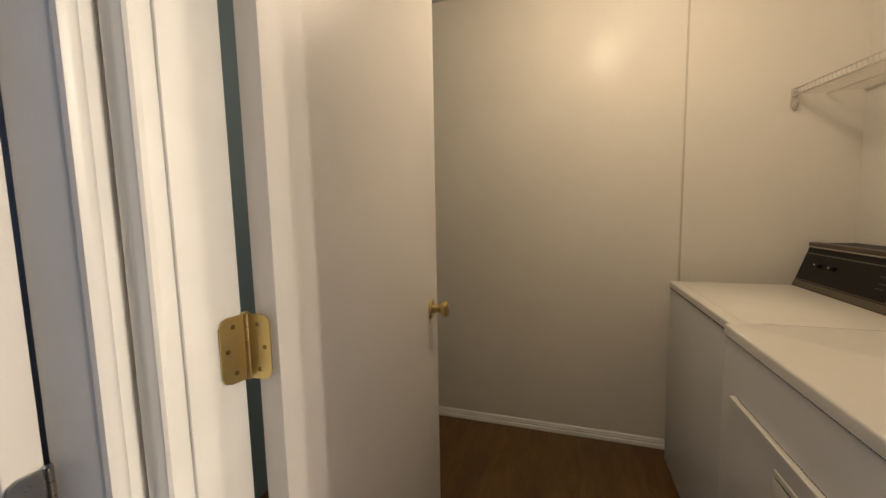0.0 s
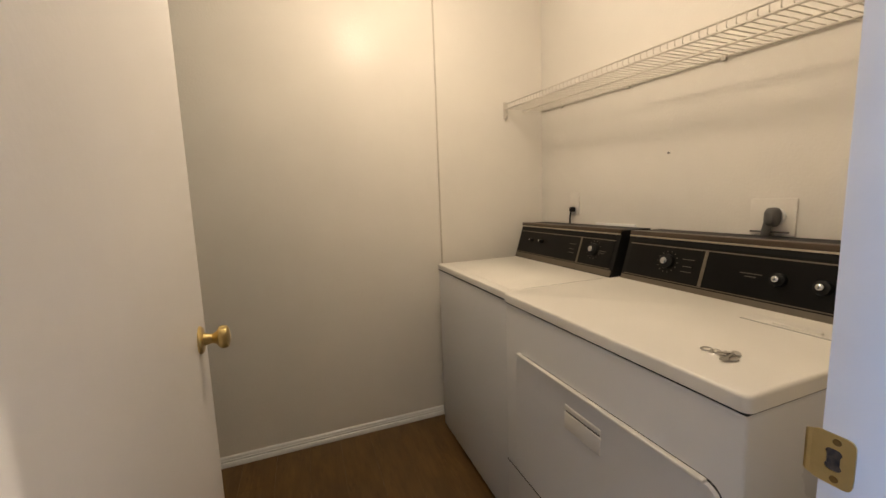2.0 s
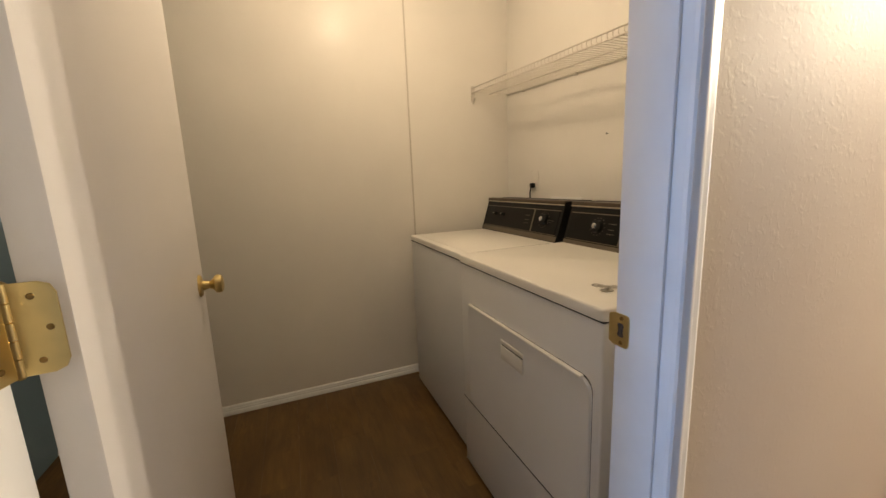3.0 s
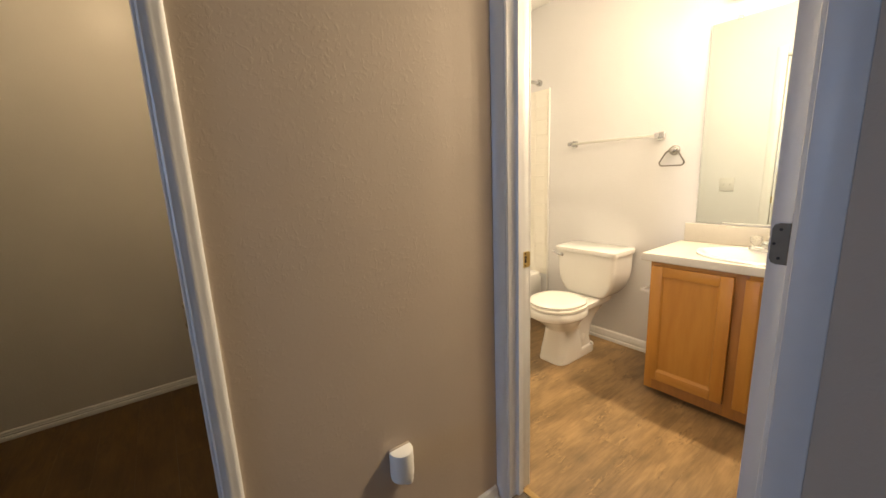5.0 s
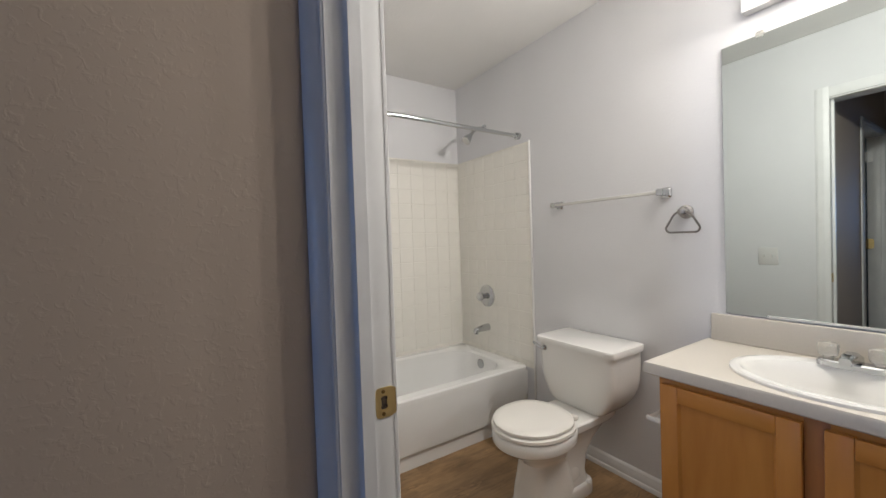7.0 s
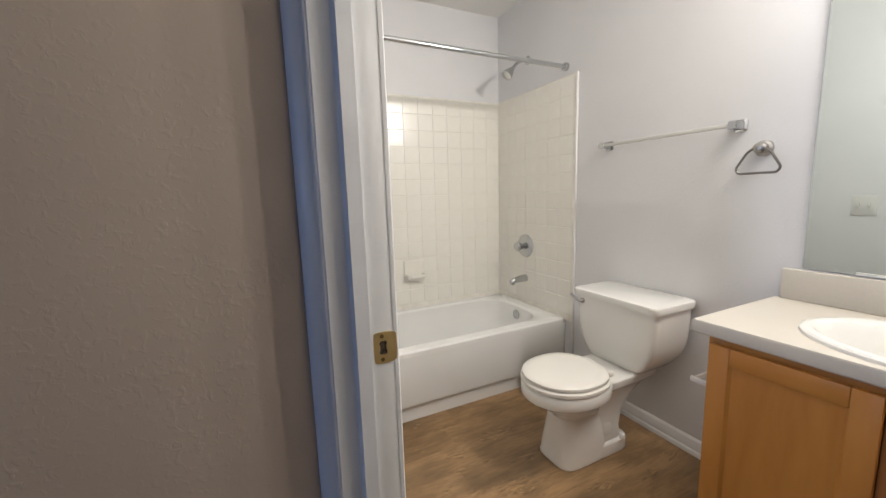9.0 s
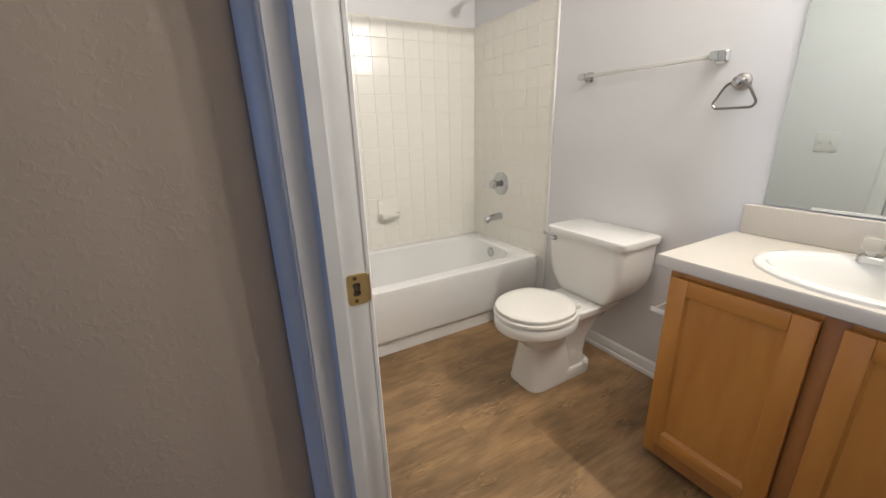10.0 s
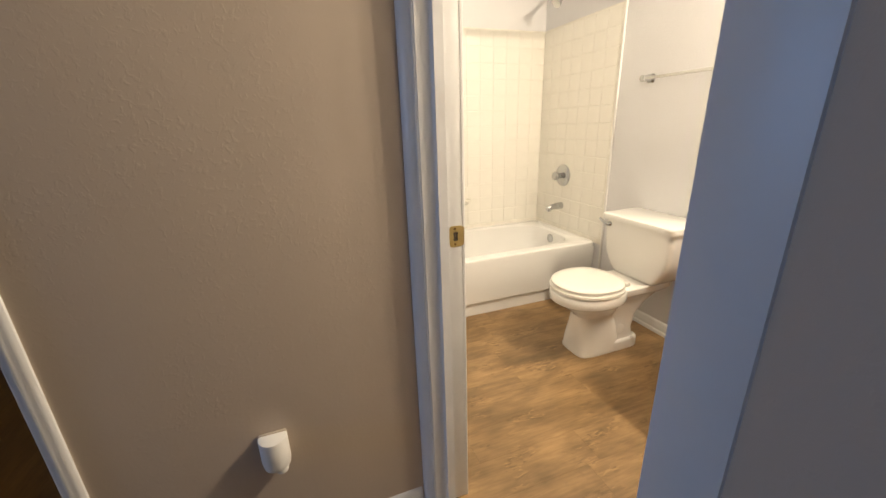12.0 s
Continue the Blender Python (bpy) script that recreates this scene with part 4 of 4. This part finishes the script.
part("seat", loft(B(), [seat_ring(.386, .0), seat_ring(.390, .006), seat_ring(.402, .006), seat_ring(.406, 0)]), M_SEAT, toi, "cream plastic seat")
part("lid", loft(B(), [seat_ring(.409, -.008), seat_ring(.412, -.001), seat_ring(.423, -.001), seat_ring(.429, -.009), seat_ring(.432, -.04), seat_ring(.433, -.12)]), M_SEAT, toi, "closed cream plastic lid")
for s in (-1, 1):
    part("lid_hinge", box(B(), 1.185, 1.22, TYC + s * .075 - .018, TYC + s * .075 + .018, .385, .408, .006, 3), M_SEAT, toi)


def tank_ring(z, w, xf, xb, p=7):
    return oval((xf + xb) / 2, TYC - .006, z, (xb - xf) / 2, w / 2, 48, p)


part("tank", loft(B(), [tank_ring(z, w, xf, xb, 11) for z, w, xf, xb in ((.385, .235, 1.318, 1.47), (.388, .262, 1.310, 1.49), (.398, .292, 1.306, 1.508), (.415, .322, 1.304, 1.522), (.44, .356, 1.302, 1.534), (.47, .386, 1.300, 1.541), (.505, .408, 1.298, 1.544), (.545, .421, 1.296, 1.545), (.60, .428, 1.294, 1.545), (.676, .431, 1.292, 1.545))]), M_PORC, toi, "tapered cistern with rounded underside")
part("tank_lid", loft(B(), [tank_ring(z, w, xf, xb, 12) for z, w, xf, xb in ((.677, .43, 1.29, 1.547), (.680, .452, 1.279, 1.55), (.704, .457, 1.276, 1.551), (.710, .452, 1.279, 1.549), (.712, .435, 1.288, 1.543))]), M_PORC, toi, "white cistern lid")
for s in (-1, 1):
    part("trapway", loft(B(), [oval(cx, TYC + .01 + s * .044, z, ax, ay, 24, 2.2) for z, cx, ax, ay in ((.055, 1.20, .03, .02), (.075, 1.205, .058, .034), (.11, 1.21, .07, .042), (.15, 1.205, .066, .040), (.19, 1.19, .052, .032), (.215, 1.18, .03, .018))]), M_PORC, toi)
fl = part("flush_lever", lathe(B(), [(0, .014), (.008, .013), (.016, .008)], (-1, 0, 0), (1.296, TYC + .165, .652), 16), M_CHROME, toi, "chrome flush lever")
part("arm", tube(B(), [(1.282, TYC + .160, .650), (1.274, TYC + .178, .655), (1.270, TYC + .205, .668), (1.270, TYC + .222, .674)], .0075, 10), M_CHROME, fl)

# towel bar, ring and paper holder
bar = thing("towel_bar", (XW, .43, 1.415), "clear acrylic towel bar on chrome posts", "towel bar")
for y in (.135, .73):
    part("post", loft(B(), [[Vector((XW - d, y + a, 1.415 + b)) for a, b in ((-s, -s * .8), (-s * .7, -s), (s * .7, -s), (s, -s * .8), (s, s * .8), (s * .7, s), (-s * .7, s), (-s, s * .8))] for d, s in ((0, .023), (.006, .023), (.012, .016), (.038, .0135), (.062, .0155), (.066, .0135))]), M_CHROME, bar, "square chrome post", smooth=False)
part("rod", box(B(), XW - .060, XW - .046, .135, .755, 1.408, 1.422, .002), M_ROD, bar, "clear acrylic rod")
ring = thing("towel_ring", (XW, .055, 1.322), "nickel towel ring on a round mount", "towel ring")
part("mount", lathe(B(), [(0, .03), (.008, .029), (.014, .02), (.03, .017), (.04, .019), (.045, .012), (.046, .001)], (-1, 0, 0), (XW, .055, 1.322)), M_NICKEL, ring)
rp = []
for cy_, cz_, r_, d0, d1 in ((.055, 1.276, .048, 35, 145), (.104, 1.252, .018, 165, 275), (.006, 1.252, .018, 265, 375)):
    for k in range(9):
        t_ = radians(d0 + (d1 - d0) * k / 8)
        rp.append((XW - .038, cy_ + r_ * math.cos(t_) * (-1), cz_ + r_ * math.sin(t_)))
rp = [(x, .11 - y, z) for x, y, z in rp]
part("ring", tube(B(), rp, .0045, 8, True), M_NICKELD, ring, "rounded triangular ring")
ph = thing("paper_holder", (1.16, -.06, .57), "white plastic toilet paper holder on the vanity's side", "paper holder")
part("plate", box(B(), 1.105, 1.225, -.06, -.052, .54, .60, .003), M_PLAST, ph)
for x in (1.108, 1.212):
    part("arm", box(B(), x, x + .01, -.053, .002, .565, .582, .003), M_PLAST, ph)
part("roller", tube(B(), [(1.112, -.006, .573), (1.216, -.006, .573)], .006, 10), M_PLAST, ph)

# vanity
VX, VY0, VY1, CZ = 1.085, -.945, -.06, .79
van = thing("vanity_cabinet", (1.3, -.5, 0), "honey maple vanity cabinet with two recessed-panel doors", "cabinet")
bm = B()
box(bm, VX + .06, XW - .004, VY0, VY1 - .01, 0, .065)
part("toe_kick", bm, M_OAKSHADE, van, "recessed toe kick with shade put into its dark colour")
part("side_panel", box(B(), VX + .018, XW - .004, VY1 - .016, VY1, .035, CZ - .04, .001), M_OAK, van)
part("side_panel", box(B(), VX + .018, XW - .004, VY0, VY0 + .016, .035, CZ - .04, .001), M_OAK, van)
part("bottom", box(B(), VX + .018, XW - .004, VY0 + .016, VY1 - .016, .05, .066), M_OAK, van)
# centre stile is coloured as shaded, the outer ones plain
for y0_, y1_ in ((VY1 - .04, VY1), (-.475, -.425), (VY0, VY0 + .04)):
    part("face_stile", box(B(), VX, VX + .018, y0_, y1_, .035, CZ - .04, .001), M_OAKSHADE if y1_ == -.425 else M_OAK, van)
for z0_, z1_ in ((.035, .098), (CZ - .08, CZ - .04)):
    for y0_, y1_ in ((-.425, VY1 - .04), (VY0 + .04, -.475)):
        part("face_rail", box(B(), VX, VX + .018, y0_, y1_, z0_, z1_, .001), M_OAKSHADE if z0_ < .1 else M_OAKX, van)
part("inner_back", box(B(), VX + .018, VX + .024, VY0 + .016, VY1 - .016, .066, CZ - .04), M_OAKSHADE, van)


def cab_door(y0_, y1_, z0_, z1_, w=.052):
    x0, x1 = VX - .019, VX - .001
    d = part("door", box(B(), x0 + .009, x1 - .002, y0_ + w - .006, y1_ - w + .006, z0_ + w - .006, z1_ - w + .006), M_OAK, van, "recessed flat door panel")
    for a, b in ((y0_, y0_ + w), (y1_ - w, y1_)):
        part("stile", box(B(), x0, x1, a, b, z0_, z1_, .003), M_OAK, d)
    for a, b in ((z0_, z0_ + w), (z1_ - w, z1_)):
        part("rail", box(B(), x0, x1, y0_ + w, y1_ - w, a, b, .003), M_OAKX, d)
    bead = [(x0 + .0005, z0_ + w - .004), (x0 + .009, z0_ + w - .004), (x0 + .009, z0_ + w + .012)]
    part("bead", loft(B(), [[Vector((x, y, z)) for x, z in bead] for y in (y0_ + w, y1_ - w)]), M_OAKX, d, smooth=False)
    for e, k in ((y0_ + w, 1), (y1_ - w, -1)):
        side = [(x0 + .0015, e - k * .001), (x0 + .009, e - k * .001), (x0 + .009, e + k * .007)]
        part("bead", loft(B(), [[Vector((x, y, z)) for x, y in side] for z in (z0_ + w, z1_ - w)]), M_OAK, d, smooth=False)
    return d


cab_door(-.424, VY1 - .012, .100, CZ - .062)
cab_door(VY0 + .012, -.466, .100, CZ - .062)

SCX, SCY, SAX, SAY = 1.285, -.455, .20, .255
top = thing("vanity_counter", (1.3, -.5, CZ), "cream laminate vanity top with backsplash", "countertop")
bm = B()
n = 64
cx0, cx1, cy0, cy1 = 1.06, XW - .004, -.955, -.018


def border(a):
    """Point of the counter's outline in direction a from the sink's middle."""
    c, s = math.cos(a), math.sin(a)
    tx = ((cx1 if c > 0 else cx0) - SCX) / c if abs(c) > 1e-9 else 1e9
    ty = ((cy1 if s > 0 else cy0) - SCY) / s if abs(s) > 1e-9 else 1e9
    k = min(tx, ty)
    return SCX + k * c, SCY + k * s


angs = sorted([2 * math.pi * i / n for i in range(n)] + [math.atan2(y - SCY, x - SCX) % (2 * math.pi) for x in (cx0, cx1) for y in (cy0, cy1)])
hole = [(SCX + SAX * .93 * math.cos(a), SCY + SAY * .93 * math.sin(a)) for a in angs]
edge = [border(a) for a in angs]
inset = [(SCX + (x - SCX) * .985, SCY + (y - SCY) * .99) for x, y in edge]
loft(bm, [[Vector((x, y, CZ - .038)) for x, y in hole], [Vector((x, y, CZ)) for x, y in hole], [Vector((x, y, CZ)) for x, y in inset],
          [Vector((x, y, CZ - .006)) for x, y in edge], [Vector((x, y, CZ - .036)) for x, y in edge], [Vector((x, y, CZ - .04)) for x, y in inset], [Vector((x, y, CZ - .038)) for x, y in hole]], cap=False)
part("worktop", bm, M_LAM, top)
part("backsplash", box(B(), XW - .022, XW - .002, cy0, cy1 - .02, CZ + .0005, .898, .004, 3), M_LAM, top)
sink = thing("sink", (SCX, SCY, CZ), "white oval drop-in porcelain sink", "sink")
part("basin", loft(B(), [oval(SCX + o, SCY, z, SAX * k, SAY * k, 56) for z, k, o in ((CZ - .03, .92, 0), (CZ + .001, 1.0, 0), (CZ + .008, .995, 0), (CZ + .013, .965, 0), (CZ + .013, .90, 0), (CZ + .008, .85, -.012), (CZ - .01, .80, -.016), (CZ - .06, .72, -.018), (CZ - .11, .58, -.018), (CZ - .135, .36, -.018), (CZ - .14, .1, -.018))], cap=False), M_PORC, sink)
part("drain", lathe(B(), [(0, .028), (.004, .026), (.005, .012), (.005, .001)], (0, 0, 1), (SCX - .018, SCY, CZ - .139)), M_CHROME, sink, "chrome drain")
fau = thing("faucet", (1.475, SCY, CZ), "chrome centreset faucet with clear acrylic knobs", "faucet")
FX = 1.448
part("base_plate", loft(B(), [oval(FX, SCY, z, a, b, 32, 4) for z, a, b in ((CZ + .008, .028, .082), (CZ + .022, .027, .081), (CZ + .027, .022, .076))]), M_CHROME, fau)
part("spout", loft(B(), [[Vector((x, SCY + w * a, z + h * b)) for a, b in ((-1, -.5), (1, -.5), (1, .3), (.6, .5), (-.6, .5), (-1, .3))] for x, z, w, h in ((FX + .015, CZ + .035, .02, .03), (FX - .02, CZ + .048, .018, .03), (FX - .07, CZ + .052, .015, .024), (FX - .105, CZ + .048, .013, .02))]), M_CHROME, fau)
for s in (-1, 1):
    part("knob", lathe(B(), [(0, .012), (.008, .013), (.014, .023), (.02, .025), (.045, .027), (.052, .022), (.053, .001)], (0, 0, 1), (FX, SCY + s * .055, CZ + .025), 10), M_ACRYL, fau, "clear acrylic tap knob")

# mirror, light bar, switch
mir = thing("wall_mirror", (XW, -.52, .9), "large frameless wall mirror above the vanity", "mirror")
bm = box(B(), XW - .006, XW - .002, -1.0, -.088, .904, 1.955)
for v in bm.verts:
    v.co.x += .0085 * (v.co.y + .088)
part("glass", bm, M_MIRROR, mir, smooth=False)
part("edge_chip", box(B(), XW - .0125, XW - .006, -.60, -.22, .9045, .912), M_PLAST, mir, "worn strip along the mirror's foot")
for y in (-.21, -.8):
    part("clip", box(B(), XW - .012, XW - .0005, y - .012, y + .012, 1.945, 1.968, .003), M_ACRYL, mir, "clear plastic clip")
lb = thing("vanity_light", (XW, -.47, 2.1), "white vanity light bar with round bulbs", "light bar")
part("back_box", box(B(), XW - .045, XW - .001, -.86, -.165, 2.043, 2.20, .004), M_TRIM, lb)
for i in range(4):
    y = -.245 - .17 * i
    part("socket", lathe(B(), [(0, .024), (.03, .021)], (-1, 0, 0), (XW - .045, y, 2.085), 16), M_PLAST, lb)
    part("bulb", lathe(B(), [(.026, .016), (.034, .026), (.05, .04), (.074, .047), (.1, .045), (.12, .032), (.131, .014), (.133, .001)], (-1, 0, 0), (XW - .045, y, 2.085), 24), M_BULB, lb, "lit frosted globe bulb").visible_shadow = False
sw = thing("light_switch", (XB1, .225, 1.06), "white double switch plate on the bathroom wall", "switch")
part("plate", box(B(), XB1 + .001, XB1 + .006, .172, .278, 1.0, 1.115, .002), M_SWITCH, sw)
for y in (.203, .247):
    part("toggle", box(B(), XB1 + .006, XB1 + .018, y - .005, y + .005, 1.05, 1.07, .002), M_SWITCH, sw)

# air freshener in the hall outlet
af = thing("air_freshener", (-.47, YA0, .39), "white plug-in air freshener on the hall wall", "air freshener")
part("outlet_plate", box(B(), -.498, -.428, YA0 - .006, YA0 - .001, .345, .44, .002), M_TAN, af, "wall-coloured outlet plate")
part("body", loft(B(), [[Vector((v.x, min(v.y, YA0 - .006), z)) for v in oval(-.463, YA0 - .012, 0, a, d, 36, 2.0)] for z, a, d in ((.337, .029, .028), (.343, .034, .034), (.36, .0365, .038), (.43, .0365, .038), (.4345, .0355, .037), (.436, .032, .033))]), M_PLAST, af)
part("refill", lathe(B(), [(0, .014), (.012, .017), (.02, .015)], (0, 0, -1), (-.452, YA0 - .026, .348), 18), M_PLAST, af)

# ---- tiles and planks, piece by piece ----
def tiles(parent, axis, pos, a0, a1, z0, z1, out):
    s, g = .108, .0025
    me = None
    n_a, n_z = int((a1 - a0) / s + .6), int((z1 - z0) / s + .5)
    for i in range(n_a):
        for k in range(n_z):
            if me is None:
                bm = box(B(), 0, .006, g / 2, s - g / 2, g / 2, s - g / 2)
                top_e = [e for e in bm.edges if all(v.co.x > .005 for v in e.verts)]
                bmesh.ops.bevel(bm, geom=top_e, offset=.002, segments=1, affect="EDGES")
                me = finish(bm, "tile", False)
                me.materials.append(M_TILE)
            ob = new("tile", me)
            tilt = Matrix.Rotation(random.gauss(0, .004), 4, "Y") @ Matrix.Rotation(random.gauss(0, .004), 4, "Z")
            if axis == "x":
                m = Matrix.Translation((pos, a0 + (i + 1) * s, z0 + k * s)) @ Matrix.Rotation(math.pi, 4, "Z")
            else:
                m = Matrix.Translation((a0 + i * s, pos, z0 + k * s)) @ Matrix.Rotation(-math.pi / 2, 4, "Z")
            ob.matrix_world = m @ tilt
            ob.parent = parent


tw = part("tile_backing", box(B(), XB1, XW, YT - .0078, YT, TZ - .01, 1.845), M_GROUT, None, "cream grout bed behind the tub tiles", smooth=False, kind="structure")
tiles(tw, "y", YT - .004, XW - .01 - 13 * .108, XW - .01, TZ + .028, 1.845, -1)
tw2 = part("tile_backing_side", box(B(), XW - .0078, XW, .962, YT - .0078, TZ - .01, 1.845), M_GROUT, None, "cream grout bed beside the tub tiles", smooth=False, kind="structure")
tiles(tw2, "x", XW - .004, YT - .008 - 7 * .108, YT - .008, TZ + .028, 1.845, -1)
part("tile_edge_strip", box(B(), XW - .013, XW - .001, .95, .9625, TZ - .3, 1.85, .004, 2), M_PLAST, None, "white edge strip beside the tub tiles", kind="structure")


def planks(parent, x0, x1, y0, y1, w, length, along, material):
    """Floor planks laid with broken joints, each trimmed at the walls."""
    a0, a1, b0, b1 = (x0, x1, y0, y1) if along == "x" else (y0, y1, x0, x1)
    row, b = 0, b0
    while b < b1 - .001:
        e = min(b + w, b1)
        a = a0 - random.uniform(.1, .9) * length
        while a < a1 - .001:
            s, f = max(a, a0), min(a + length, a1)
            if f - s > .01:
                g = .0002
                bm = box(B(), s + g, f - g, b + g, e - g, -.005, 0) if along == "x" else box(B(), b + g, e - g, s + g, f - g, -.005, 0)
                p = part("plank", bm, material, parent, smooth=False)
            a += length
        b += w


for o in list(scene.objects):
    if o.name == "floor_bathroom":
        planks(o, XB1 - .03, XW, -1.05, 1.11, .152, .915, "x", M_FLOORB)
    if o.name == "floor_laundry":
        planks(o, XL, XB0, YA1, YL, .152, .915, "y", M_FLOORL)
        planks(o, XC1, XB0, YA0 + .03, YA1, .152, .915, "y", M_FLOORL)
